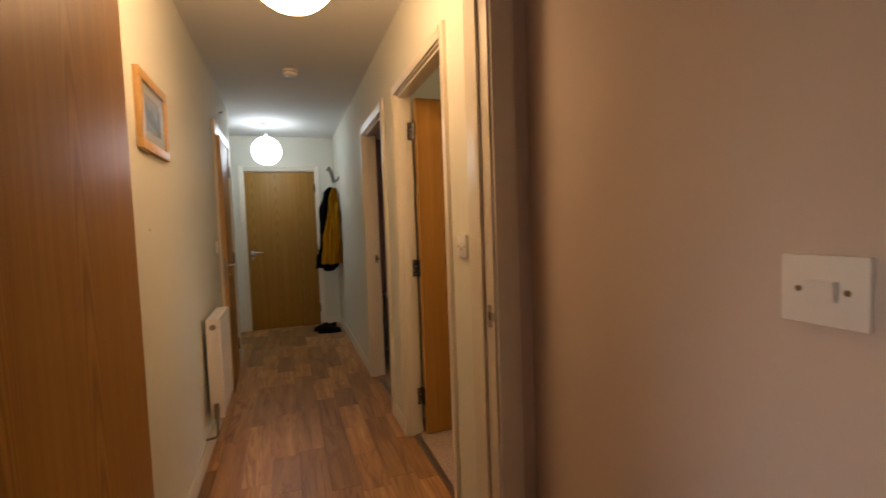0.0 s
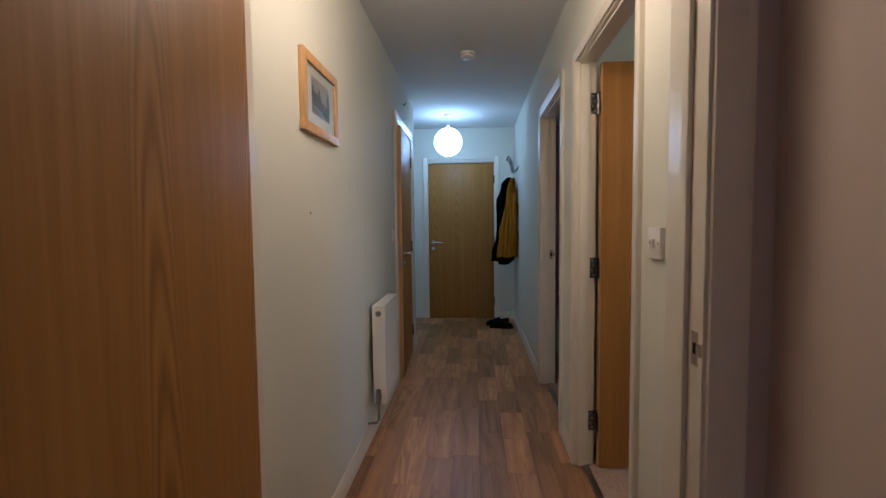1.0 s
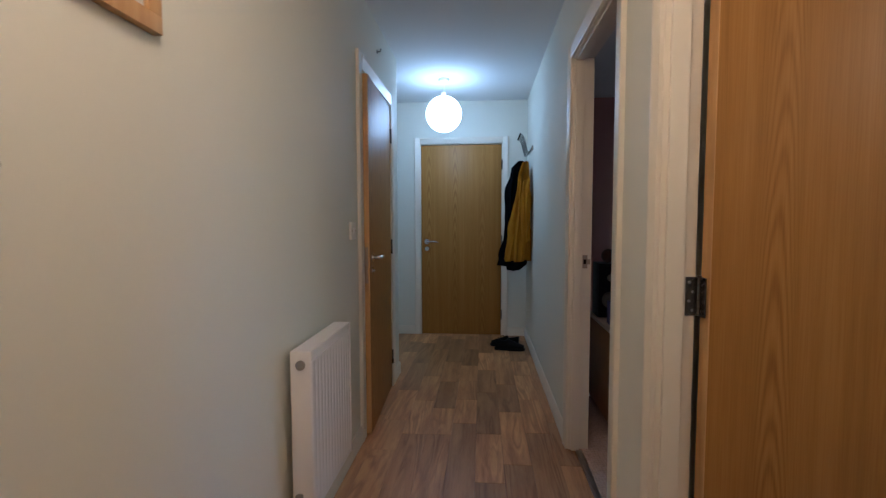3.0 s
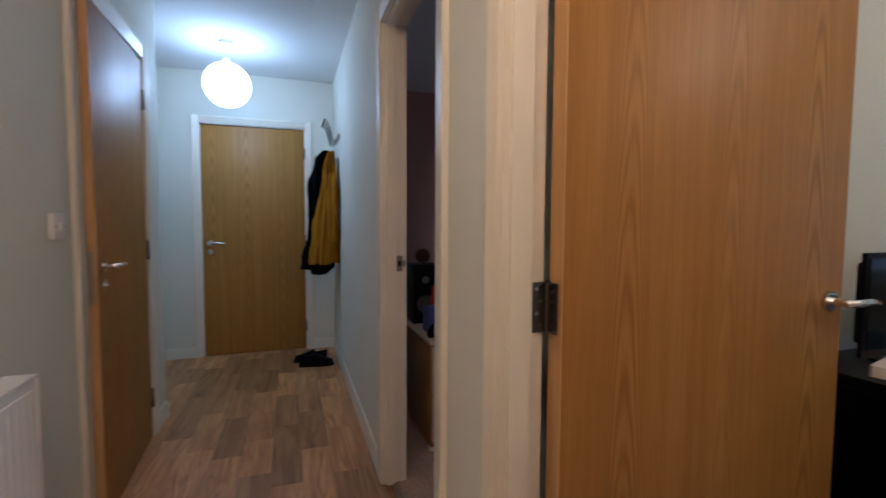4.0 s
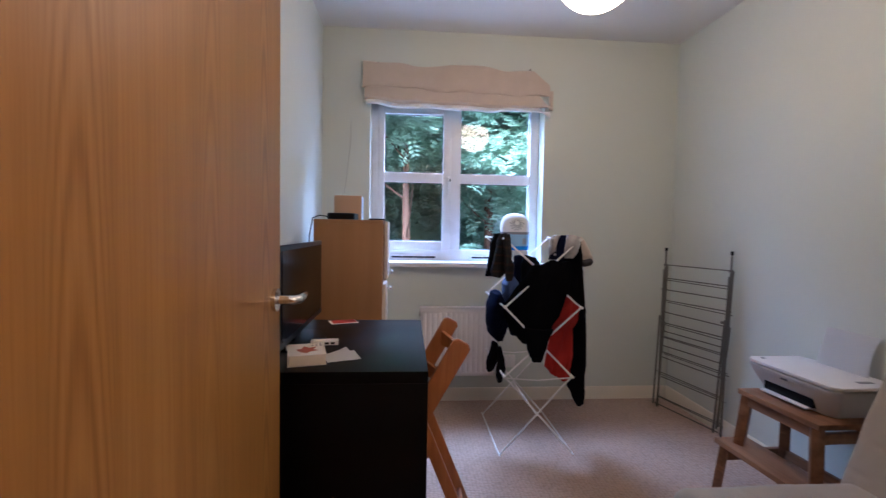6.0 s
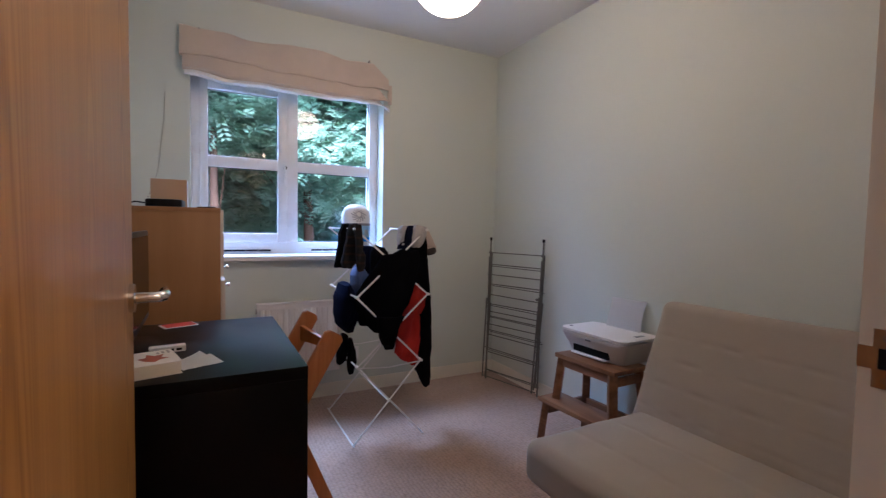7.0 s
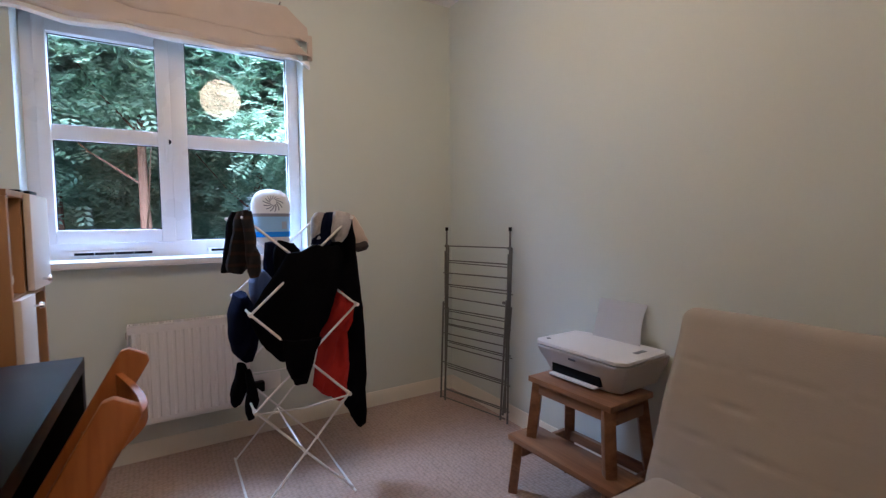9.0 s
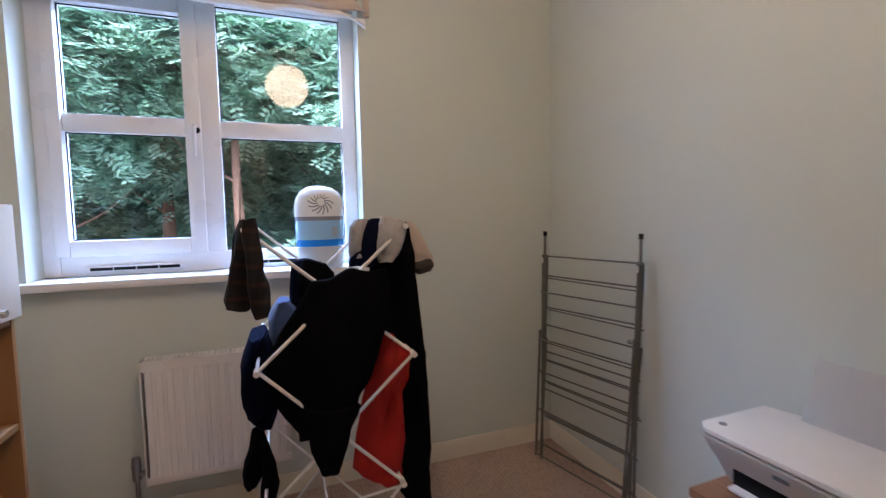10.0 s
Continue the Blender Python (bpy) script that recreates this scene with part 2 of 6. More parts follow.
def glass_pane(name, colour=(0.97, 0.98, 0.98)):
    m, n, l, b = material(name, 0.0)
    out = n["Material Output"]
    g, t, f, mx = n.new("ShaderNodeBsdfGlossy"), n.new("ShaderNodeBsdfTransparent"), n.new("ShaderNodeLayerWeight"), n.new("ShaderNodeMixShader")
    pw, sc = n.new("ShaderNodeMath"), n.new("ShaderNodeMapRange")
    pw.operation = "POWER"
    pw.inputs[1].default_value = 5.0
    sc.inputs["To Min"].default_value, sc.inputs["To Max"].default_value = 0.03, 1.0
    g.inputs["Roughness"].default_value = 0.02
    t.inputs["Color"].default_value = (*colour, 1)
    f.inputs["Blend"].default_value = 0.5
    l.new(f.outputs["Facing"], pw.inputs[0])
    l.new(pw.outputs[0], sc.inputs["Value"])
    l.new(sc.outputs[0], mx.inputs[0])
    l.new(t.outputs[0], mx.inputs[1])
    l.new(g.outputs[0], mx.inputs[2])
    l.new(mx.outputs[0], out.inputs["Surface"])
    return m


GLASS = glass_pane("window_glass")


# ---- building helpers ----
ORIGIN = {}


def thing(name, at, label="", category="", group="", kind=""):
    ob = new(name)
    ob.location, ob.empty_display_size = at, 0.1
    ORIGIN[ob.name] = Vector(at)
    return tagged(ob, label, category, group, kind)


def part(name, bm, mat, parent=None, label="", m=None, flat=False):
    if m is not None:
        bm.transform(m)
    bmesh.ops.recalc_face_normals(bm, faces=bm.faces)
    me = bpy.data.meshes.new(name)
    bm.to_mesh(me)
    bm.free()
    for q in (mat if isinstance(mat, (list, tuple)) else [mat]):
        me.materials.append(q)
    if not flat:
        me.shade_smooth()
        me.set_sharp_from_angle(angle=radians(38))
    ob = new(name, me)
    if parent is not None:
        ob.parent = parent
        ob.matrix_parent_inverse = Matrix.Translation(-ORIGIN.get(parent.name, Vector()))
    return tagged(ob, label)


def solid(name, bm, mat, label="", category="", group="", kind="", m=None):
    return tagged(part(name, bm, mat, None, label, m), label, category, group, kind)


def box(bm, a, b, bevel=0.0, m=None, seg=2):
    c = [(p + q) / 2 for p, q in zip(a, b)]
    d = [abs(q - p) for p, q in zip(a, b)]
    mm = Matrix.Translation(c) @ Matrix.Diagonal((*d, 1))
    if m is not None:
        mm = m @ mm
    v = bmesh.ops.create_cube(bm, size=1.0, matrix=mm)["verts"]
    if bevel:
        e = list({x for w in v for x in w.link_edges})
        bmesh.ops.bevel(bm, geom=e, offset=bevel, segments=seg, profile=0.6, affect="EDGES")
    return bm


def boxes(*bs, bevel=0.0, m=None):
    bm = bmesh.new()
    for a, b in bs:
        box(bm, a, b, bevel, m)
    return bm


def rod(bm, p, q, r, seg=8, r2=None):
    p, q = Vector(p), Vector(q)
    d = q - p
    mm = Matrix.Translation((p + q) / 2) @ d.to_track_quat("Z", "Y").to_matrix().to_4x4()
    bmesh.ops.create_cone(bm, cap_ends=True, segments=seg, radius1=r, radius2=r if r2 is None else r2, depth=d.length, matrix=mm)
    return bm


def tube(bm, pts, r, seg=8):
    """A round rod bent along points."""
    pts = [Vector(p) for p in pts]
    rings, up = [], Vector((0.13, 0.21, 1)).normalized()
    for i, p in enumerate(pts):
        d = (pts[min(i + 1, len(pts) - 1)] - pts[max(i - 1, 0)]).normalized()
        x = d.cross(up)
        x = x.normalized() if x.length > 1e-4 else Vector((1, 0, 0))
        y = d.cross(x).normalized()
        rr = r[i] if isinstance(r, (list, tuple)) else r
        rings.append([bm.verts.new(p + rr * (math.cos(a) * x + math.sin(a) * y)) for a in (2 * math.pi * k / seg for k in range(seg))])
    for a, b in zip(rings, rings[1:]):
        for k in range(seg):
            bm.faces.new((a[k], a[(k + 1) % seg], b[(k + 1) % seg], b[k]))
    bm.faces.new(rings[0]), bm.faces.new(rings[-1])
    return bm


def lathe(bm, prof, seg=28, m=None):
    """A body turned about z from (radius, height) pairs."""
    rings = []
    for r, z in prof:
        rings.append([bm.verts.new((max(r, 1e-4) * math.cos(2 * math.pi * k / seg), max(r, 1e-4) * math.sin(2 * math.pi * k / seg), z)) for k in range(seg)])
    for a, b in zip(rings, rings[1:]):
        for k in range(seg):
            bm.faces.new((a[k], a[(k + 1) % seg], b[(k + 1) % seg], b[k]))
    bm.faces.new(rings[0]), bm.faces.new(rings[-1])
    if m is not None:
        bmesh.ops.transform(bm, matrix=m, verts=[v for r in rings for v in r])
    return bm


def prism(bm, outline, lo, hi, axis="y", bevel=0.0):
    """A flat outline in two axes pushed out along the third."""
    def at(p, h):
        return {"x": (h, p[0], p[1]), "y": (p[0], h, p[1]), "z": (p[0], p[1], h)}[axis]
    a = [bm.verts.new(at(p, lo)) for p in outline]
    b = [bm.verts.new(at(p, hi)) for p in outline]
    fs = [bm.faces.new(a), bm.faces.new(b)]
    for k in range(len(a)):
        fs.append(bm.faces.new((a[k], a[(k + 1) % len(a)], b[(k + 1) % len(a)], b[k])))
    if bevel:
        e = list({x for w in a + b for x in w.link_edges})
        bmesh.ops.bevel(bm, geom=e, offset=bevel, segments=2, profile=0.6, affect="EDGES")
    return bm


def cushion(bm, a, b, puff=0.02, n=18, r=0.05, m=None, quilt=()):
    """A soft box with rounded edges and a slightly uneven, swollen surface."""
    c = Vector([(p + q) / 2 for p, q in zip(a, b)])
    h = Vector([abs(q - p) / 2 for p, q in zip(a, b)])
    v = bmesh.ops.create_cube(bm, size=2.0)["verts"]
    e = list({x for w in v for x in w.link_edges})
    out = bmesh.ops.subdivide_edges(bm, edges=e, cuts=n, use_grid_fill=True)
    vs = list({w for w in bm.verts if w.is_valid and abs(w.co.x) <= 1.0001 and w not in ()})
    for w in vs:
        u = w.co.copy()
        q = Vector([u[i] * h[i] for i in range(3)])
        core = Vector([max(-h[i] + r, min(h[i] - r, q[i])) for i in range(3)])
        d = q - core
        q = core + (d.normalized() * r if d.length > 1e-6 else d)
        swell = (1 - u.x ** 2) * (1 - u.y ** 2) * puff
        if abs(u.z) > 0.98:
            q.z += math.copysign(swell, u.z)
        q += 0.004 * noise.noise_vector((c + q) * 7.0)
        for axis, at in quilt:
            i = "xyz".index(axis)
            gap = (c + q)[i] - at - 0.006 * noise.noise(Vector((q.x * 5, at * 31, 0.7)))
            pucker = 0.5 + 1.3 * noise.noise(Vector((q.x * 16, at * 17, 2.0)))
            if u["xyz".index("y" if axis == "z" else "z")] > 0.98:
                q["xyz".index("y" if axis == "z" else "z")] -= 0.0034 * pucker * math.exp(-(gap / 0.0075) ** 2)
        w.co = (m if m is not None else Matrix()) @ (c + q)
    return bm


# ---- the shell: floors, walls, ceiling ----
CEIL = 2.43
LW, RW, T = -0.41, 0.70, 0.10
EAST, NORTH, SOUTH = 3.53, 2.90, 0.53


def wall(name, bs, mat, label):
    return solid(name, boxes(*bs), mat, label, "wall", kind="structure")


DOOR_H = 2.01
wall("wall_hall_left", [((LW - T, 1.46, 0), (LW, 3.875, CEIL)), ((LW - T, 3.875, DOOR_H + 0.03), (LW, 4.685, CEIL)), ((LW - T, 4.685, 0), (LW, 4.96, CEIL))],
     WALL, "pale painted hallway wall with radiator and picture")
wall("wall_hall_right", [((RW, 1.46, 0), (RW + T, 1.812, CEIL)), ((RW, 1.812, DOOR_H + 0.03), (RW + T, 2.70, CEIL)), ((RW, 2.70, 0), (RW + T, 3.03, CEIL)),
                         ((RW, 3.03, DOOR_H + 0.03), (RW + T, 3.86, CEIL)), ((RW, 3.86, 0), (RW + T, 6.2, CEIL))],
     WALL, "pale painted hallway wall with two doorways")
wall("wall_hall_end", [((-1.6, 6.2, 0), (-0.425, 6.3, CEIL)), ((-0.425, 6.2, 2.02), (0.475, 6.3, CEIL)), ((0.475, 6.2, 0), (0.80, 6.3, CEIL))],
     WALL, "pale painted end wall of the hallway")
# Unseen slab, added so no outside light leaks under the end door.
wall("wall_light_stop", [((-0.7, 6.32, 0), (0.8, 6.42, CEIL))], WALL, "unseen wall added behind the end door to block outside light")
wall("wall_alcove", [((-1.7, 4.86, 0), (-1.6, 6.3, CEIL)), ((-1.6, 4.86, 0), (LW - T, 4.96, CEIL))], WALL, "pale painted wall of the side recess")
wall("wall_cupboard", [((-1.3, 3.6, 0), (-1.2, 4.86, CEIL)), ((-1.2, 3.6, 0), (LW - T, 3.7, CEIL))], WALL, "plain wall inside the cupboard")
wall("wall_doorway", [((LW - T, 1.29, 0), (-0.360, 1.459, CEIL)), ((-0.360, 1.29, 2.06), (0.667, 1.459, CEIL)), ((0.667, 1.29, 0), (0.79, 1.459, CEIL))],
     LIVING_WALL, "painted wall round the living room doorway")
wall("wall_living_right", [((0.765, -2.5, 0), (0.865, 1.29, CEIL))], LIVING_WALL, "warm beige painted living room wall")
# The gap at x -3.6 is an unseen opening, added to brighten the room with daylight.
wall("wall_living", [((-3.6, -2.5, 0), (-3.5, -1.6, CEIL)), ((-3.6, -0.4, 0), (-3.5, 1.43, CEIL)), ((-3.6, -1.6, 0), (-3.5, -0.4, 1.0)), ((-3.6, -1.6, 2.0), (-3.5, -0.4, CEIL)), ((-3.5, 1.33, 0), (LW - T, 1.43, CEIL)), ((-3.6, -2.6, 0), (0.865, -2.5, CEIL))],
     LIVING_WALL, "plain living room walls behind the doorway, with an added unseen daylight opening")
wall("wall_study_north", [((RW + T, NORTH, 0), (EAST + 0.28, NORTH + 0.1, CEIL))], STUDY_WALL, "pale green painted study wall behind the desk")
wall("wall_study_south", [((RW + T, SOUTH - 0.1, 0), (EAST + 0.28, SOUTH, CEIL))], STUDY_WALL, "pale green painted study wall behind the sofa")
WY0, WY1, WZ0, WZ1 = 1.45, 2.597, 0.93, 2.02
wall("wall_study_east", [((EAST, SOUTH, 0), (EAST + 0.28, WY0, CEIL)), ((EAST, WY1, 0), (EAST + 0.28, NORTH, CEIL)),
                         ((EAST, WY0, 0), (EAST + 0.28, WY1, WZ0)), ((EAST, WY0, WZ1), (EAST + 0.28, WY1, CEIL))],
     STUDY_WALL, "pale green painted window wall of the study")
wall("wall_study_west", [((RW + T, SOUTH, 0), (0.824, 1.812, CEIL)), ((RW + T, 1.812, DOOR_H + 0.03), (RW + T + 0.004, 2.70, CEIL)), ((RW + T, 2.70, 0), (RW + T + 0.004, NORTH, CEIL))],
     STUDY_WALL, "pale green painted study wall beside the doorway")
BED_WALL = surface("dusky_bedroom_paint", (0.44, 0.235, 0.215), 0.8, vary=0.03, relief=0.1)
# The gap at x 3.2 is an unseen opening, added to brighten the bedroom.
wall("wall_bedroom", [((RW + T, 3.001, 0), (3.2, 3.1 - 0.05, CEIL)), ((3.2, 3.0, 0), (3.3, 4.0, CEIL)), ((3.2, 5.2, 0), (3.3, 6.3, CEIL)), ((3.2, 4.0, 0), (3.3, 5.2, 0.95)), ((3.2, 4.0, 2.0), (3.3, 5.2, CEIL)), ((0.80, 6.2, 0), (3.2, 6.3, CEIL))], BED_WALL, "dusky plum wall of the bedroom, with an added unseen opening for sky light")

ceiling = solid("ceiling", boxes(((-3.6, -2.6, CEIL), (EAST + 0.28, 6.3, CEIL + 0.1))), CEILING, "white painted ceiling", "ceiling", kind="structure")
ground = solid("ground", boxes(((-400, -400, -0.75), (400, 400, -0.65))), surface("leaf_litter", (0.05, 0.045, 0.03), 0.9, coarse=0.8, fine=30, vary=0.4, relief=0.8, depth=0.03), "dark leafy ground under the trees", "ground", kind="structure")
floor = thing("floor", (0, 3, 0), "brown wood-effect vinyl plank floor in the hallway", "floor", kind="structure")
part("screed", boxes(((-3.6, -2.6, -0.12), (EAST + 0.28, 6.3, -0.006))), JOINT, floor)
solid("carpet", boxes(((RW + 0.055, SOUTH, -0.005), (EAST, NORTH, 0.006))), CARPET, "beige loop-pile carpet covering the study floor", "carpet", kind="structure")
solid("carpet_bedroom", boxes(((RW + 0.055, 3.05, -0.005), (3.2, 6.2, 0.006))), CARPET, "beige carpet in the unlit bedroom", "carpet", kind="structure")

# ---- trim ----
def architrave(name, axis, face, side, lo, hi, top, w=0.078, d=0.018, label="cream-white gloss door surround"):
    """Two uprights and a head round an opening, moulded, on a wall face."""
    t = thing(name, (face, (lo + hi) / 2, 0) if axis == "x" else ((lo + hi) / 2, face, 0), label, "door surround", kind="structure")

    prof = [(0.0, 0.0), (0.0, 0.70), (0.06, 0.80), (0.70, 0.90), (0.76, 1.0), (0.94, 1.0), (1.0, 0.90), (1.0, 0.0)]

    def post(a, sign, z0, z1):
        pts = [(a + sign * w * u, face + side * d * v) for u, v in prof]
        return prism(bmesh.new(), [(q, p) for p, q in pts] if axis == "x" else pts, z0, z1, "z")
    part("upright", post(lo, -1, 0, top + w), TRIM, t)
    part("upright", post(hi, 1, 0, top + w), TRIM, t)
    pts = [(face + side * d * v * 0.99, top + w * u) for u, v in prof]
    part("head", prism(bmesh.new(), pts, lo, hi, "y" if axis == "x" else "x"), TRIM, t)
    return t


def lining(name, axis, lo, hi, d0, d1, top, stop, label="cream-white gloss door lining"):
    """The boards inside an opening, with a stop bead."""
    t = thing(name, ((d0 + d1) / 2, (lo + hi) / 2, 0) if axis == "x" else ((lo + hi) / 2, (d0 + d1) / 2, 0), label, "door lining", kind="structure")
    j = 0.03

    def b(u0, u1, v0, v1, z0, z1):
        return ((v0, u0, z0), (v1, u1, z1)) if axis == "x" else ((u0, v0, z0), (u1, v1, z1))
    part("jamb", boxes(b(lo, lo + j, d0, d1, 0, top + j), bevel=0.002), TRIM, t)
    part("jamb", boxes(b(hi - j, hi, d0, d1, 0, top + j), bevel=0.002), TRIM, t)
    part("head", boxes(b(lo + j, hi - j, d0, d1, top, top + j), bevel=0.002), TRIM, t)
    s0, s1 = stop
    part("stop_bead", boxes(b(lo + j, lo + j + 0.012, s0, s1, 0, top), bevel=0.002), TRIM, t)
    part("stop_bead", boxes(b(hi - j - 0.012, hi - j, s0, s1, 0, top), bevel=0.002), TRIM, t)
    part("stop_bead", boxes(b(lo + j + 0.012, hi - j - 0.012, s0, s1, top - 0.012, top), bevel=0.002), TRIM, t)
    return t


lining("door_lining_study", "x", 1.812, 2.70, RW - 0.002, 0.790, DOOR_H, (0.712, 0.757))
JAMB_STUDY = bpy.data.objects["door_lining_study"]
part("jamb_edge", boxes(((0.790, 1.812, 0), (0.826, 1.842, DOOR_H + 0.03)), bevel=0.002), TRIM, JAMB_STUDY)
architrave("architrave_study_hall", "x", RW, -1, 1.838, 2.674, DOOR_H + 0.006, w=0.046)
lining("door_lining_bedroom", "x", 3.03, 3.86, RW - 0.002, RW + T + 0.002, DOOR_H, (0.712, 0.752))
architrave("architrave_bedroom", "x", RW, -1, 3.054, 3.838, DOOR_H + 0.006, w=0.068)
lining("door_lining_cupboard", "x", 3.875, 4.685, LW - T - 0.002, LW + 0.002, DOOR_H, (-0.49, -0.46))
architrave("architrave_cupboard", "x", LW, 1, 3.897, 4.663, DOOR_H + 0.008)
lining("door_lining_end", "y", -0.425, 0.475, 6.198, 6.302, 1.992, (6.245, 6.29))
architrave("architrave_end", "y", 6.2, -1, -0.403, 0.453, 2.0, w=0.06)
lining("door_lining_living", "y", -0.360, 0.667, 1.288, 1.461, 2.03, (1.345, 1.385))
architrave("architrave_living_hall", "y", 1.459, 1, -0.338, 0.645, 2.038, w=0.05)
architrave("architrave_living", "y", 1.29, -1, -0.338, 0.645, 2.038, w=0.07)


def skirting(name, axis, face, side, lo, hi, h=0.09, d=0.014):
    """A board with a chamfered top."""
    pr = [(0, 0), (side * d, 0), (side * d, h - 0.018), (side * d * 0.45, h), (0, h)]
    bm = bmesh.new()
    if axis == "x":
        prism(bm, [(face + p, z) for p, z in pr], lo, hi, "y")
    else:
        prism(bm, [(face + p, z) for p, z in pr], lo, hi, "x")
    return solid(name, bm, TRIM, "cream-white painted skirting board", "skirting board", kind="structure")


for nm, ax, f, s, a, b in (
        ("baseboard_hall_left", "x", LW, 1, 1.478, 3.818), ("baseboard_hall_left_end", "x", LW, 1, 4.742, 4.96), ("baseboard_hall_end_left", "y", 6.2, -1, -1.6, -0.463), ("baseboard_hall_end_right", "y", 6.2, -1, 0.513, RW),
        ("baseboard_hall_right", "x", RW, -1, 3.907, 6.186), ("baseboard_hall_mid", "x", RW, -1, 2.721, 2.985), ("baseboard_hall_near", "x", RW, -1, 1.478, 1.791),
        ("baseboard_study_east", "x", EAST, -1, SOUTH + 0.014, NORTH), ("baseboard_study_south", "y", SOUTH, 1, 0.82, EAST), ("baseboard_study_north", "y", NORTH, -1, 0.82, EAST - 0.014),
        ("baseboard_living", "x", 0.765, -1, -2.5, 1.27), ("baseboard_study_west", "x", 0.824, 1, SOUTH + 0.014, 1.755)):
    skirting(nm, ax, f, s, a, b)

solid("threshold_strip", boxes(((0.735, 1.845, -0.004), (0.765, 2.655, 0.010)), bevel=0.003), STEEL, "brushed metal threshold strip between vinyl and carpet", "threshold strip", kind="structure")
solid("threshold_strip_bedroom", boxes(((0.735, 3.075, -0.004), (0.765, 3.815, 0.010)), bevel=0.003), STEEL, "brushed metal threshold strip at the bedroom doorway", "threshold strip", kind="structure")


# ---- doors ----
def lever(parent, m, away=1, mat=CHROME, lock=False):
    """Round rose and a lever curving back, in local x along the lever, y out of the leaf."""
    bm = bmesh.new()
    rod(bm, (0, 0, 0), (0, 0.009, 0), 0.026, 24)
    part("rose", bm, mat, parent, m=m)
    bm = bmesh.new()
    tube(bm, [(0, 0.006, 0), (0, 0.03, 0), (0, 0.046, 0), (away * 0.008, 0.053, 0), (away * 0.03, 0.055, 0.001), (away * 0.07, 0.053, 0.002), (away * 0.105, 0.049, -0.002), (away * 0.12, 0.046, -0.006)],
         [0.010, 0.010, 0.010, 0.010, 0.0095, 0.0085, 0.0075, 0.006], 10)
    part("lever_handle", bm, mat, parent, "polished steel lever handle", m=m)
    if lock:
        bm = bmesh.new()
        rod(bm, (0, 0, -0.075), (0, 0.009, -0.075), 0.022, 20)
        rod(bm, (0, 0.009, -0.075), (0, 0.02, -0.075), 0.009, 12)
        part("escutcheon", bm, mat, parent, m=m)


def hinge(parent, at, m=None, h=0.10, jamb=(-1, 0, 0), leafdir=(0, 1, 0)):
    """A butt hinge: knuckle with joints, a plate on the jamb and one on the leaf edge, screws."""
    p, j, d = Vector(at), Vector(jamb), Vector(leafdir)
    bm = bmesh.new()
    for k in range(5):
        rod(bm, p + Vector((0, 0, -h / 2 + h / 5 * k + 0.0006)), p + Vector((0, 0, -h / 2 + h / 5 * (k + 1) - 0.0006)), 0.0075, 12)
    rod(bm, p + Vector((0, 0, h / 2)), p + Vector((0, 0, h / 2 + 0.003)), 0.005, 12)
    for v in (j, d):
        w = Vector((0, 0, 1)).cross(v).normalized()
        q = [p + v * s + w * t + Vector((0, 0, z)) for s in (0.0, 0.034) for t in (-0.0015, 0.0015) for z in (-h / 2, h / 2)]
        vs = [bm.verts.new(x) for x in q]
        for f in ((0, 1, 3, 2), (4, 6, 7, 5), (0, 4, 5, 1), (2, 3, 7, 6), (0, 2, 6, 4), (1, 5, 7, 3)):
            bm.faces.new([vs[i] for i in f])
    hg = part("hinge", bm, HINGE_STEEL, parent, "dull steel butt hinge")
    for v in (j, d):
        w = Vector((0, 0, 1)).cross(v).normalized()
        for k, z in enumerate((-0.036, -0.012, 0.012, 0.036)):
            c = p + v * (0.017 + 0.009 * (k % 2)) + Vector((0, 0, z * h / 0.1))
            bm = bmesh.new()
            rod(bm, c - w * 0.0027, c + w * 0.0027, 0.0042, 10)
            part("screw", bm, CHROME, hg)
    return hg


# study door, standing open into the room
sd = thing("door_study", (0.803, 2.655, 0), "open oak-veneer flush door standing into the study", "door", kind="structure")
swing = Matrix.Translation((0.808, 2.674, 0)) @ pose(0, 0, 0, 0, 0, 1.4) @ Matrix.Translation((-0.808, -2.674, 0))
part("leaf", boxes(((0.808, 2.630, 0.012), (1.644, 2.674, 1.995)), bevel=0.0015), VENEER, sd, m=swing)
part("lipping", boxes(((0.8058, 2.6305, 0.0125), (0.8082, 2.6735, 1.9945))), FRAME_WOOD, sd, "paler timber edge", m=swing)
lever(sd, swing @ Matrix.Translation((1.588, 2.630, 0.985)) @ pose(0, 0, 0, 0, 0, 180), -1)
lever(sd, swing @ Matrix.Translation((1.588, 2.674, 0.985)), 1)
for z in (0.235, 1.01, 1.81):
    hinge(sd, (0.800, 2.670, z), jamb=(-1, 0.0, 0), leafdir=(0, -1, 0))

# hall end door, closed
ed = thing("door_end", (0.025, 6.22, 0), "closed oak-veneer flush door at the end of the hallway", "door", kind="structure")
part("leaf", boxes(((-0.392, 6.204, 0.006), (0.442, 6.244, 1.986)), bevel=0.0015), VENEER, ed)
lever(ed, Matrix.Translation((-0.335, 6.204, 0.985)) @ pose(0, 0, 0, 0, 0, 180), -1, lock=True)
for z in (0.22, 1.0, 1.78):
    hinge(ed, (0.446, 6.199, z), jamb=(0, 1, 0), leafdir=(0, 1, 0))

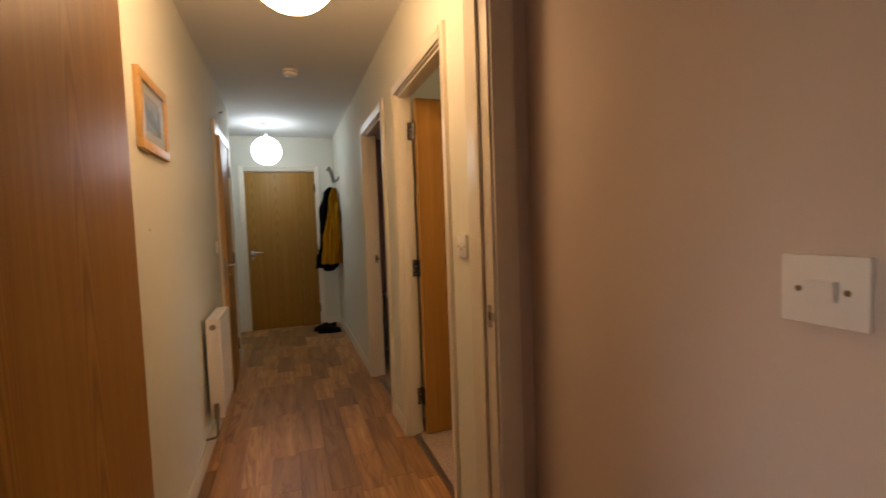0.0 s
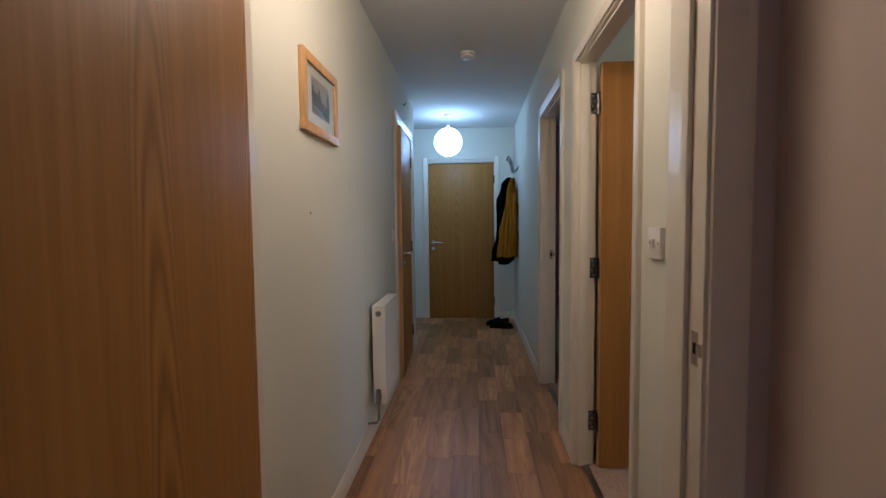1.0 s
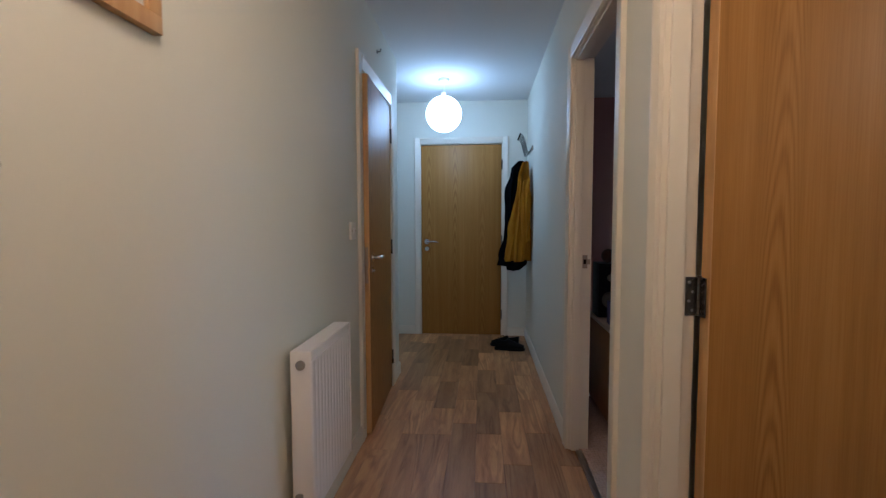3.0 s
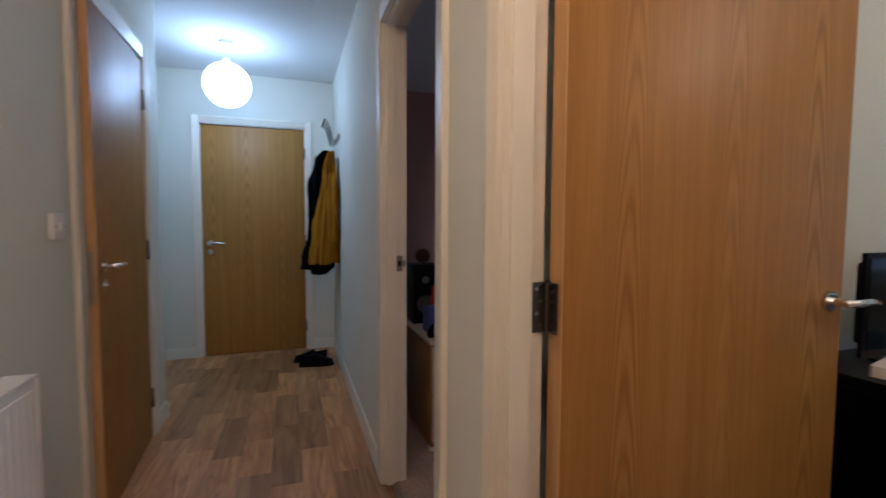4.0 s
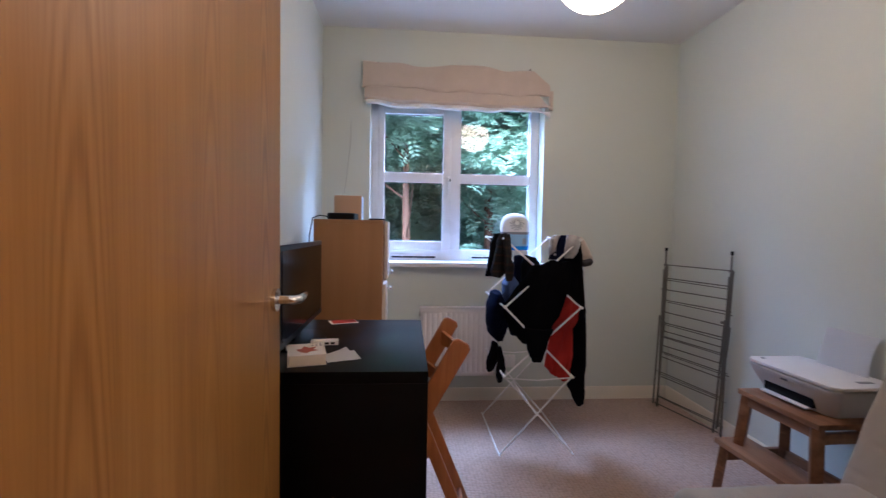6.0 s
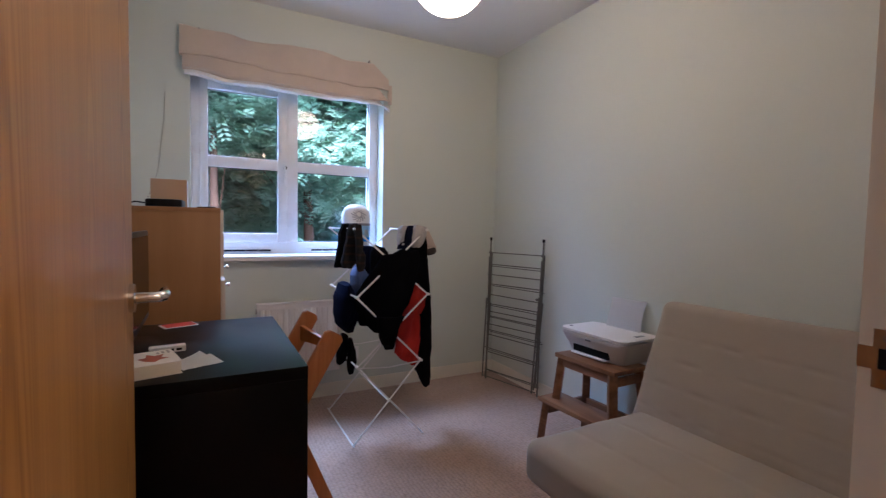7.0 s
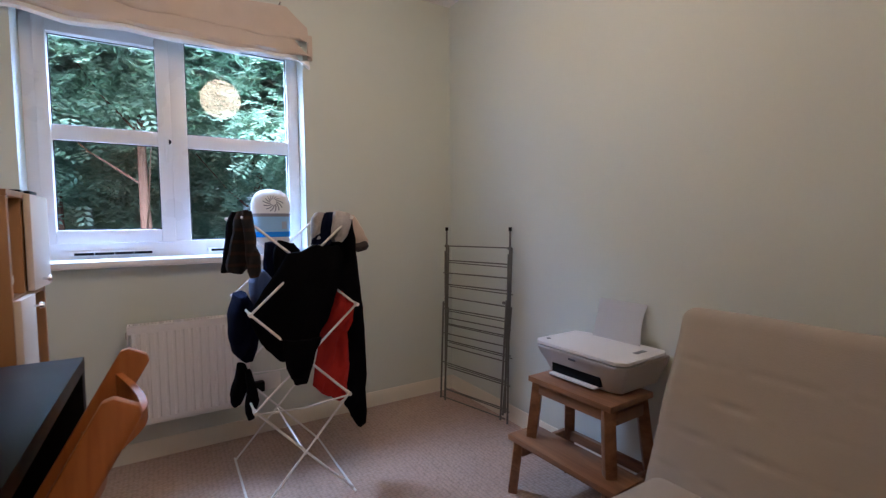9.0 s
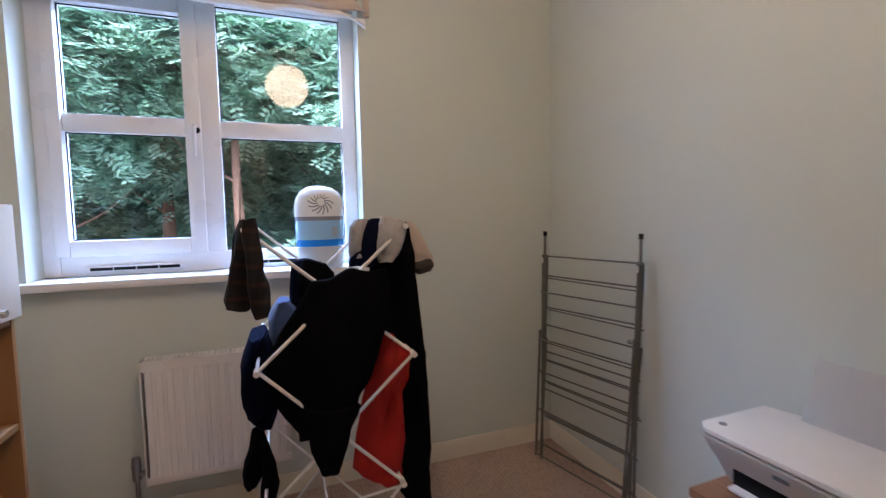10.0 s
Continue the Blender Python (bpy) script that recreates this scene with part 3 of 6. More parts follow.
# cupboard door, a little ajar
cd = thing("door_cupboard", (LW + 0.005, 4.655, 0), "oak-veneer flush cupboard door standing slightly ajar", "door", kind="structure")
ajar = Matrix.Translation((LW + 0.006, 4.655, 0)) @ pose(0, 0, 0, 0, 0, 2.6)
part("leaf", boxes(((-0.040, -0.748, 0.008), (0.0, -0.003, 1.995)), bevel=0.0015), VENEER, cd, m=ajar)
part("lipping", boxes(((-0.0395, -0.7505, 0.0085), (-0.0005, -0.7478, 1.9945))), FRAME_WOOD, cd, m=ajar)
lever(cd, ajar @ Matrix.Translation((0.0, -0.695, 1.0)) @ pose(0, 0, 0, 0, 0, -90), -1, lock=True)
part("latch_plate", boxes(((-0.031, -0.7525, 0.86), (-0.009, -0.7503, 1.06)), bevel=0.0008), BRASS, cd, m=ajar)
for z in (0.22, 1.02, 1.80):
    hinge(cd, (LW + 0.010, 4.661, z), jamb=(-1, 0, 0), leafdir=(-1, 0, 0))

# living room door, open against the side
ld = thing("door_living", (-0.30, 1.28, 0), "open oak-veneer flush door folded back beside the doorway", "door", kind="structure")
part("leaf", boxes(((-0.296, 0.338, 0.012), (-0.252, 1.276, 2.015)), bevel=0.0015), VENEER, ld)
part("lipping", boxes(((-0.2955, 1.2758, 0.0125), (-0.2525, 1.2782, 2.0145))), FRAME_WOOD, ld, "paler timber edge")
for z in (0.235, 1.01, 1.81):
    hinge(ld, (-0.300, 1.281, z), jamb=(0, 1, 0), leafdir=(1, 0, 0))
lever(ld, Matrix.Translation((-0.252, 0.40, 0.985)) @ pose(0, 0, 0, 0, 0, -90), 1)


def strike(name, at, along, out, label):
    """A steel strike plate on a jamb, with a lip and a latch hole whose shade is a dark sheet."""
    p, a, o = Vector(at), Vector(along), Vector(out)
    bm = bmesh.new()
    def slab(s0, s1, z0, z1, d):
        vs = [bm.verts.new(p + a * s + o * t + Vector((0, 0, z))) for s in (s0, s1) for t in (0.0, d) for z in (z0, z1)]
        for f in ((0, 1, 3, 2), (4, 6, 7, 5), (0, 4, 5, 1), (2, 3, 7, 6), (0, 2, 6, 4), (1, 5, 7, 3)):
            bm.faces.new([vs[i] for i in f])
    slab(-0.012, 0.012, 0.012, 0.034, 0.0016)
    slab(-0.012, 0.012, -0.034, -0.012, 0.0016)
    slab(-0.012, -0.007, -0.012, 0.012, 0.0016)
    slab(0.007, 0.012, -0.012, 0.012, 0.0016)
    slab(0.012, 0.026, -0.013, 0.013, 0.0016)
    t = thing(name, at, label, "strike plate")
    part("plate", bm, BRASS, t)
    for z in (-0.024, 0.024):
        part("screw", rod(bmesh.new(), p + o * 0.0014 + Vector((0, 0, z)), p + o * 0.0024 + Vector((0, 0, z)), 0.004, 10), STEEL, t)
    # Thin dark sheet drawn for the shade inside the latch hole.
    bm = bmesh.new()
    slab(-0.007, 0.007, -0.012, 0.012, 0.0007)
    part("latch_hole", bm, DARK, t)


strike("strike_plate", (0.800, 1.842, 0.985), (1, 0, 0), (0, 1, 0), "steel strike plate on the study door jamb")
strike("strike_plate", (0.77, 3.830, 0.993), (1, 0, 0), (0, -1, 0), "steel strike plate on the bedroom door jamb")
strike("strike_plate", (0.637, 1.318, 0.985), (0, -1, 0), (-1, 0, 0), "steel strike plate on the living room door jamb")


# ---- hallway things ----
def globe(name, at, r, drop, mat, label):
    """Round glass or paper shade on a flex from a ceiling rose."""
    x, y, z = at
    t = thing(name, (x, y, CEIL), label, "pendant light", group="ceiling globe lights")
    bm = bmesh.new()
    bmesh.ops.create_uvsphere(bm, u_segments=40, v_segments=24, radius=r, matrix=Matrix.Translation(at))
    part("shade", bm, mat, t)
    bm = bmesh.new()
    rod(bm, (x, y, z + r - 0.004), (x, y, z + r + 0.03), 0.022, 16)
    part("lamp_holder", bm, WHITE_PLASTIC, t)
    part("flex", tube(bmesh.new(), [(x, y, z + r + 0.02), (x + 0.002, y, (z + r + CEIL) / 2), (x, y, CEIL - 0.01)], 0.0035, 8), WHITE_PLASTIC, t)
    bm = bmesh.new()
    lathe(bm, [(0.018, -0.03), (0.045, -0.024), (0.05, -0.004), (0.05, 0.0)], 24, Matrix.Translation((x, y, CEIL)))
    part("ceiling_rose", bm, WHITE_PLASTIC, t)


globe("pendant_light", (-0.09, 5.46, 2.13), 0.155, 0.14, emitter("cool_globe_glow", (0.60, 0.83, 1.0), HALL_FAR), "glowing white globe pendant light, cool lamp lit")
globe("pendant_light", (0.13, 1.71, 2.148), 0.155, 0.14, emitter("warm_globe_glow", (1.0, 0.70, 0.41), HALL_NEAR), "glowing white globe pendant light, warm lamp lit")
globe("paper_lantern", (2.18, 1.68, 2.105), 0.15, 0.18, emitter("paper_globe_glow", (1.0, 0.74, 0.44), STUDY_GLOBE, True), "glowing round paper lantern with a warm lamp")


def radiator(name, m, w, h, label, flutes, valve_side=-1, rib=0.006):
    """Panel radiator: x along the wall, y out of it, z up from its lower edge."""
    t = thing(name, m.translation, label, "radiator")
    d0, d1 = 0.028, 0.098
    bm = bmesh.new()
    n, prof = flutes, []
    x0, x1 = 0.012, w - 0.012
    for k in range(n):
        a = x0 + (x1 - x0) * k / n
        s = (x1 - x0) / n
        prof += [(a, d1 - rib), (a + 0.22 * s, d1 - rib), (a + 0.36 * s, d1), (a + 0.86 * s, d1)]
    prof += [(x1, d1 - rib), (x1, d1 - 0.012), (x0, d1 - 0.012)]
    prism(bm, prof, 0.03, h - 0.035, "z")
    box(bm, (0.004, d1 - 0.0125, 0.004), (w - 0.004, d1 - 0.004, 0.032), 0.003)
    box(bm, (0.004, d1 - 0.0125, h - 0.037), (w - 0.004, d1 - 0.004, h - 0.006), 0.003)
    part("front_panel", bm, RAD_WHITE, t, m=m)
    part("back_panel", boxes(((0.006, d0, 0.006), (w - 0.006, d0 + 0.01, h - 0.01)), bevel=0.002), RAD_WHITE, t, m=m)
    for a in (0.0, w - 0.004):
        part("side_panel", boxes(((a, d0 - 0.002, 0.004), (a + 0.004, d1, h)), bevel=0.0015), RAD_WHITE, t, m=m)
    bm = bmesh.new()
    k = max(8, int(w / 0.014))
    for i in range(k):
        a = 0.006 + (w - 0.012) * i / k
        box(bm, (a, d0 + 0.004, h - 0.006), (a + 0.0085, d1 - 0.006, h - 0.0005))
    box(bm, (0.004, d0, h - 0.008), (w - 0.004, d0 + 0.008, h), 0.001)
    box(bm, (0.004, d1 - 0.010, h - 0.008), (w - 0.004, d1, h), 0.001)
    part("top_grille", bm, RAD_WHITE, t, m=m)
    ex = 0.0 if valve_side < 0 else w
    sg = -1 if valve_side < 0 else 1
    bm = bmesh.new()
    rod(bm, (ex, 0.062, h - 0.045), (ex + sg * 0.006, 0.062, h - 0.045), 0.016, 18)
    part("plug", bm, STEEL, t, m=m)
    bm = bmesh.new()
    rod(bm, (ex, 0.062, 0.04), (ex + sg * 0.035, 0.062, 0.04), 0.011, 14)
    rod(bm, (ex + sg * 0.035, 0.062, 0.02), (ex + sg * 0.035, 0.062, 0.062), 0.014, 14)
    rod(bm, (ex + sg * 0.035, 0.062, 0.062), (ex + sg * 0.035, 0.062, 0.10), 0.016, 14, 0.013)
    part("valve", bm, STEEL, t, m=m)
    part("pipe", tube(bmesh.new(), [(ex + sg * 0.035, 0.062, 0.03), (ex + sg * 0.035, 0.062, -0.07), (ex + sg * 0.035, 0.05, -0.09), (ex + sg * 0.035, -0.006, -0.095)], 0.0075, 10), STEEL, t, m=m)
    return t


radiator("radiator", Matrix.Translation((LW, 3.33, 0.206)) @ pose(0, 0, 0, 0, 0, -90), 0.445, 0.57, "white panel radiator on the hallway wall", 13, valve_side=1, rib=0.0025)
radiator("radiator", Matrix.Translation((EAST - 0.03, 1.775, 0.205)) @ pose(0, 0, 0, 0, 0, 90), 0.485, 0.447, "white panel radiator below the study window", 14, valve_side=1)

# picture on the hall wall
pic = thing("picture", (LW, 2.15, 1.72), "small monochrome landscape print in a honey wood frame", "picture")
PY0, PY1, PZ0, PZ1, FW = 1.953, 2.347, 1.575, 1.862, 0.036
for a, b in (((PY0, PZ0), (PY1, PZ0 + FW)), ((PY0, PZ1 - FW), (PY1, PZ1)), ((PY0, PZ0 + FW), (PY0 + FW, PZ1 - FW)), ((PY1 - FW, PZ0 + FW), (PY1, PZ1 - FW))):
    part("frame_bar", boxes(((LW, a[0], a[1]), (LW + 0.02, b[0], b[1])), bevel=0.0025), FRAME_WOOD, pic)
part("mount", boxes(((LW + 0.002, PY0 + 0.03, PZ0 + 0.03), (LW + 0.009, PY1 - 0.03, PZ1 - 0.03))), surface("cream_mount_card", (0.72, 0.69, 0.62), 0.8, vary=0.02), pic, "cream mount card")
QY0, QY1, QZ0, QZ1 = 2.055, 2.25, 1.655, 1.79
part("print", boxes(((LW + 0.0085, QY0, QZ0), (LW + 0.0102, QY1, QZ1))), surface("pale_grey_print", (0.36, 0.34, 0.32), 0.7, coarse=18, fine=90, vary=0.22), pic, "hazy grey print")
CASTLE = [(0.0, 0.036), (0.0, 0.104), (0.008, 0.092), (0.012, 0.106), (0.02, 0.088), (0.05, 0.080), (0.066, 0.078), (0.070, 0.104), (0.076, 0.096), (0.082, 0.108), (0.090, 0.080), (0.11, 0.062), (0.14, 0.058), (0.165, 0.05), (0.195, 0.04), (0.195, 0.0), (0.15, 0.004), (0.11, 0.022), (0.06, 0.03)]
BANK = [(0.0, 0.0), (0.0, 0.03), (0.05, 0.024), (0.09, 0.012), (0.12, 0.0)]
TREE = [(0.150, 0.0), (0.158, 0.045), (0.168, 0.06), (0.166, 0.098), (0.176, 0.112), (0.186, 0.106), (0.195, 0.110), (0.195, 0.0)]
for nm, shape, tone, d in (("castle", CASTLE, 0.085, 0.0108), ("bank", BANK, 0.25, 0.0112), ("dark_tree", TREE, 0.06, 0.0116)):
    part(nm, prism(bmesh.new(), [(QY0 + a, QZ0 + c) for a, c in shape], LW + d - 0.0008, LW + d, "x"), surface("ink_tone", (tone * 1.05, tone, tone * 0.97), 0.7, coarse=45, fine=200, vary=0.45), pic)
part("glazing", boxes(((LW + 0.0145, PY0 + 0.03, PZ0 + 0.03), (LW + 0.016, PY1 - 0.03, PZ1 - 0.03))), GLASS, pic)


def rocker_switch(name, m, label, w=0.086, wide=False):
    """A plate on a back box, its rocker and two screws: x across, y out of the wall."""
    t = thing(name, m.translation, label, "light switch")
    part("back_box", boxes(((-w / 2 + 0.001, 0, -0.042), (w / 2 - 0.001, 0.0045, 0.042)), bevel=0.002), WHITE_PLASTIC, t, m=m)
    m = m @ Matrix.Translation((0, 0.003, 0))
    part("plate", boxes(((-w / 2, 0, -0.043), (w / 2, 0.0095, 0.043)), bevel=0.003), WHITE_PLASTIC, t, m=m)
    part("rocker_surround", boxes(((-0.019 if wide else -0.010, 0.009, -0.0135), (0.019 if wide else 0.010, 0.0108, 0.0135)), bevel=0.0008), WHITE_PLASTIC, t, m=m)
    part("rocker", prism(bmesh.new(), [(0.009, -0.012), (0.0135, -0.012), (0.0165, 0.012), (0.009, 0.012)], -0.017 if wide else -0.008, 0.017 if wide else 0.008, "x"), WHITE_PLASTIC, t, m=m)
    for x in (-0.030, 0.030):
        part("screw", rod(bmesh.new(), (x, 0.0085, 0), (x, 0.0105, 0), 0.004, 12), BRASS, t, m=m)
    return t


EASTFACE = pose(0, 0, 0, 0, 0, 90)
rocker_switch("light_switch", Matrix.Translation((RW, 1.667, 1.18)) @ EASTFACE, "white single light switch on the hallway wall")
rocker_switch("light_switch", Matrix.Translation((0.765, 0.495, 1.16)) @ EASTFACE @ Matrix.Diagonal((1.0, 1.0, 1.12, 1)), "white light switch on the living room wall", 0.108, True)
rocker_switch("light_switch", Matrix.Translation((LW, 3.70, 1.155)) @ pose(0, 0, 0, 0, 0, -90), "white light switch beside the cupboard door")
sm = thing("smoke_alarm", (0.156, 3.645, CEIL), "round white smoke alarm on the ceiling", "smoke alarm")
part("base", lathe(bmesh.new(), [(0.052, 0.0), (0.052, -0.012), (0.049, -0.016)], 32, Matrix.Translation((0.156, 3.645, CEIL))), WHITE_PLASTIC, sm)
part("vent_ring", lathe(bmesh.new(), [(0.046, -0.014), (0.046, -0.026)], 32, Matrix.Translation((0.156, 3.645, CEIL))), GREY_METAL, sm)
part("cover", lathe(bmesh.new(), [(0.051, -0.022), (0.050, -0.034), (0.040, -0.042), (0.0, -0.044)], 32, Matrix.Translation((0.156, 3.645, CEIL))), WHITE_PLASTIC, sm)


def wall_hook(name, at, out, label):
    p, o = Vector(at), Vector(out)
    t = thing(name, at, label, "hook")
    part("plate", rod(bmesh.new(), p, p + o * 0.004, 0.011, 14), HINGE_STEEL, t)
    part("prong", tube(bmesh.new(), [p, p + o * 0.014, p + o * 0.022 + Vector((0, 0, 0.004)), p + o * 0.026 + Vector((0, 0, 0.018))], 0.004, 8), HINGE_STEEL, t)


wall_hook("wall_hook", (LW, 4.31, 2.255), (1, 0, 0), "small metal hook on the hallway wall")
wall_hook("wall_hook", (2.39, NORTH, 1.913), (0, -1, 0), "small metal hook on the study wall")

# A made-up disc stands in for a faint smudge on the wall.
nail = thing("nail", (LW, 2.032, 1.283), "small thin disc standing in for a faint smudge on the hallway wall", "nail")
part("head", rod(bmesh.new(), (LW, 2.032, 1.283), (LW + 0.003, 2.032, 1.283), 0.005, 10), surface("smudge_tone", (0.42, 0.40, 0.34), 0.7), nail)

# coats on a rail
RACK_Y0, RACK_Y1, RACK_Z = 5.62, 5.98, 1.86
cr = thing("coat_rack", (RW, 5.8, RACK_Z), "wall-mounted wire coat rack with curved hooks", "coat rack")
part("rail", boxes(((RW - 0.012, RACK_Y0, RACK_Z - 0.02), (RW, RACK_Y1, RACK_Z + 0.015)), bevel=0.003), STEEL, cr)
for k in range(6):
    y = RACK_Y0 + 0.03 + (RACK_Y1 - RACK_Y0 - 0.06) * k / 5
    hk = part("hook", tube(bmesh.new(), [(RW - 0.010, y, RACK_Z - 0.005), (RW - 0.028, y, RACK_Z - 0.035), (RW - 0.048, y, RACK_Z - 0.035), (RW - 0.060, y, RACK_Z + 0.01), (RW - 0.074, y, RACK_Z + 0.07), (RW - 0.092, y, RACK_Z + 0.11), (RW - 0.112, y, RACK_Z + 0.125)], 0.0036, 8), GREY_METAL, cr)
    ball = bmesh.new()
    bmesh.ops.create_uvsphere(ball, u_segments=10, v_segments=8, radius=0.0075, matrix=Matrix.Translation((RW - 0.113, y, RACK_Z + 0.125)))
    part("tip", ball, BLACK_PLASTIC, hk)


def loft(bm, rows, seg=40, fold=0.012, freq=9.0, seed=0.0):
    """A soft hanging body from rows of (z, cx, cy, rx, ry), with vertical folds."""
    rings = []
    for i, (z, cx, cy, rx, ry) in enumerate(rows):
        ring = []
        for k in range(seg):
            a = 2 * math.pi * k / seg
            f = 1 + fold / max(rx, 0.02) * (noise.noise(Vector((math.cos(a) * freq * 0.25, math.sin(a) * freq * 0.25, z * 1.8 + seed))) + 0.5 * noise.noise(Vector((math.cos(a) * freq * 0.6, math.sin(a) * freq * 0.6, z * 6 + seed))))
            ring.append(bm.verts.new((cx + rx * f * math.cos(a), cy + ry * f * math.sin(a), z + 0.012 * noise.noise(Vector((a, z * 3, seed))))))
        rings.append(ring)
    for a, b in zip(rings, rings[1:]):
        for k in range(seg):
            bm.faces.new((a[k], a[(k + 1) % seg], b[(k + 1) % seg], b[k]))
    bm.faces.new(rings[0]), bm.faces.new(rings[-1])
    return bm


def steps(rows, n):
    """Rows filled in smoothly between the given ones."""
    out = []
    for i in range(n + 1):
        u = i / n * (len(rows) - 1)
        k = min(int(u), len(rows) - 2)
        f = u - k
        f = f * f * (3 - 2 * f)
        out.append(tuple(p + (q - p) * f for p, q in zip(rows[k], rows[k + 1])))
    return out


jk = thing("jacket", (0.6, 5.72, 1.8), "mustard yellow waterproof jacket hanging from the rack", "jacket", group="coats on the rack")
part("body", loft(bmesh.new(), steps([(1.74, 0.640, 5.70, 0.012, 0.02), (1.62, 0.622, 5.70, 0.026, 0.045), (1.48, 0.618, 5.70, 0.046, 0.06), (1.33, 0.603, 5.70, 0.070, 0.07), (1.11, 0.585, 5.70, 0.092, 0.08), (0.96, 0.573, 5.70, 0.106, 0.085), (0.83, 0.562, 5.70, 0.112, 0.085)], 40), 64, 0.046, 13, 3), MUSTARD, jk)
part("sleeve", loft(bmesh.new(), steps([(1.56, 0.640, 5.63, 0.022, 0.03), (1.36, 0.630, 5.60, 0.034, 0.035), (1.16, 0.636, 5.60, 0.036, 0.035), (1.02, 0.640, 5.60, 0.030, 0.03)], 22), 28, 0.020, 12, 8), MUSTARD, jk)
part("hem", loft(bmesh.new(), steps([(0.838, 0.556, 5.70, 0.105, 0.080), (0.80, 0.560, 5.70, 0.095, 0.075), (0.745, 0.535, 5.70, 0.055, 0.06)], 6), 40, 0.014, 11, 3), BLACK_CLOTH, jk, "black inner hem")
ck = thing("coat", (0.58, 5.9, 1.8), "black hooded coat hanging behind the yellow jacket", "coat", group="coats on the rack")
part("body", loft(bmesh.new(), steps([(1.70, 0.60, 5.90, 0.04, 0.05), (1.49, 0.56, 5.90, 0.075, 0.06), (1.30, 0.545, 5.90, 0.060, 0.06), (1.03, 0.54, 5.90, 0.090, 0.07), (0.88, 0.525, 5.90, 0.108, 0.07), (0.77, 0.515, 5.90, 0.105, 0.07)], 30), 40, 0.05, 12, 17), BLACK_CLOTH, ck)
part("hood", loft(bmesh.new(), steps([(1.76, 0.605, 5.80, 0.018, 0.03), (1.70, 0.575, 5.80, 0.046, 0.045), (1.60, 0.560, 5.80, 0.050, 0.05), (1.50, 0.545, 5.80, 0.064, 0.05), (1.36, 0.530, 5.80, 0.042, 0.045), (1.24, 0.512, 5.80, 0.028, 0.03)], 22), 32, 0.035, 12, 31), BLACK_CLOTH, ck)


def shoe(name, m, label):
    """A low shoe: x forward, sole on z = 0."""
    t = thing(name, m.translation, label, "shoe", group="pair of shoes by the door")
    ol = [(-0.13, 0.026), (-0.14, 0.0), (-0.13, -0.026), (-0.05, -0.031), (0.04, -0.042), (0.10, -0.042), (0.14, -0.022), (0.148, 0.004), (0.13, 0.032), (0.08, 0.042), (0.0, 0.034)]
    part("sole", prism(bmesh.new(), ol, 0.0, 0.024, "z", 0.004), BLACK_PLASTIC, t, m=m)
    rows = []
    for k in range(15):
        u = k / 14
        x = -0.128 + 0.262 * u
        h = 0.085 - 0.02 * math.sin(u * 3.1) if u < 0.42 else 0.092 - 0.062 * ((u - 0.42) / 0.58) ** 0.8
        w = 0.030 + 0.011 * math.sin(max(0, u - 0.25) / 0.75 * 3.0) - (0.012 if u > 0.93 else 0)
        rows.append((x, w, h))
    bm = bmesh.new()
    rings = []
    for x, w, h in rows:
        rings.append([bm.verts.new((x, w * math.cos(a) * (1.0 if math.sin(a) < 0.5 else 0.9), 0.02 + max(0, math.sin(a)) ** 0.7 * h)) for a in (math.pi * j / 12 for j in range(13))])
    for a, b in zip(rings, rings[1:]):
        for j in range(12):
            bm.faces.new((a[j], a[j + 1], b[j + 1], b[j]))
    bm.faces.new(rings[0]), bm.faces.new(rings[-1])
    part("upper", bm, fabric("black_shoe_leather", (0.005, 0.0045, 0.0045), 0.2, 120, 0.3, 0.9), t, m=m)
    for k in range(3):
        part("lace", tube(bmesh.new(), [(0.02 + k * 0.022, -0.018, 0.098 - k * 0.010), (0.026 + k * 0.022, 0, 0.106 - k * 0.011), (0.02 + k * 0.022, 0.018, 0.098 - k * 0.010)], 0.003, 6), BLACK_CLOTH, t, m=m)
    return t


shoe("shoe", Matrix.Translation((0.50, 5.66, 0.0)) @ pose(0, 0, 0, 0, 0, -4), "black lace-up shoe lying by the end door")
shoe("shoe", Matrix.Translation((0.47, 5.78, 0.0)) @ pose(0, 0, 0, 0, 0, 168), "black lace-up shoe standing behind its pair")

# bedroom glimpsed through the doorway
ch = thing("chest_of_drawers", (1.2, 4.3, 0), "pale chest of drawers just inside the dark bedroom", "chest of drawers")
part("carcass", boxes(((0.975, 4.03, 0.03), (1.55, 4.62, 0.565)), bevel=0.003), BIRCH, ch)
part("top", boxes(((0.965, 4.005, 0.565), (1.56, 4.63, 0.585)), bevel=0.003), CREAM_DOOR, ch)
for k in range(2):
    part("drawer_front", boxes(((0.985, 4.012, 0.06 + 0.25 * k), (1.54, 4.03, 0.30 + 0.25 * k)), bevel=0.003), CREAM_DOOR, ch)
for x, y in ((0.99, 4.05), (1.52, 4.05), (0.99, 4.58), (1.52, 4.58)):
    part("foot", rod(bmesh.new(), (x, y, 0.005), (x, y, 0.032), 0.018, 12), WHITE_PLASTIC, ch)
PURPLE = surface("blue_violet_card", (0.06, 0.075, 0.28), 0.5, vary=0.2)
solid("gift_box", boxes(((1.00, 4.16, 0.585), (1.08, 4.26, 0.72)), bevel=0.003), PURPLE, "small blue-violet box on the chest", "box")
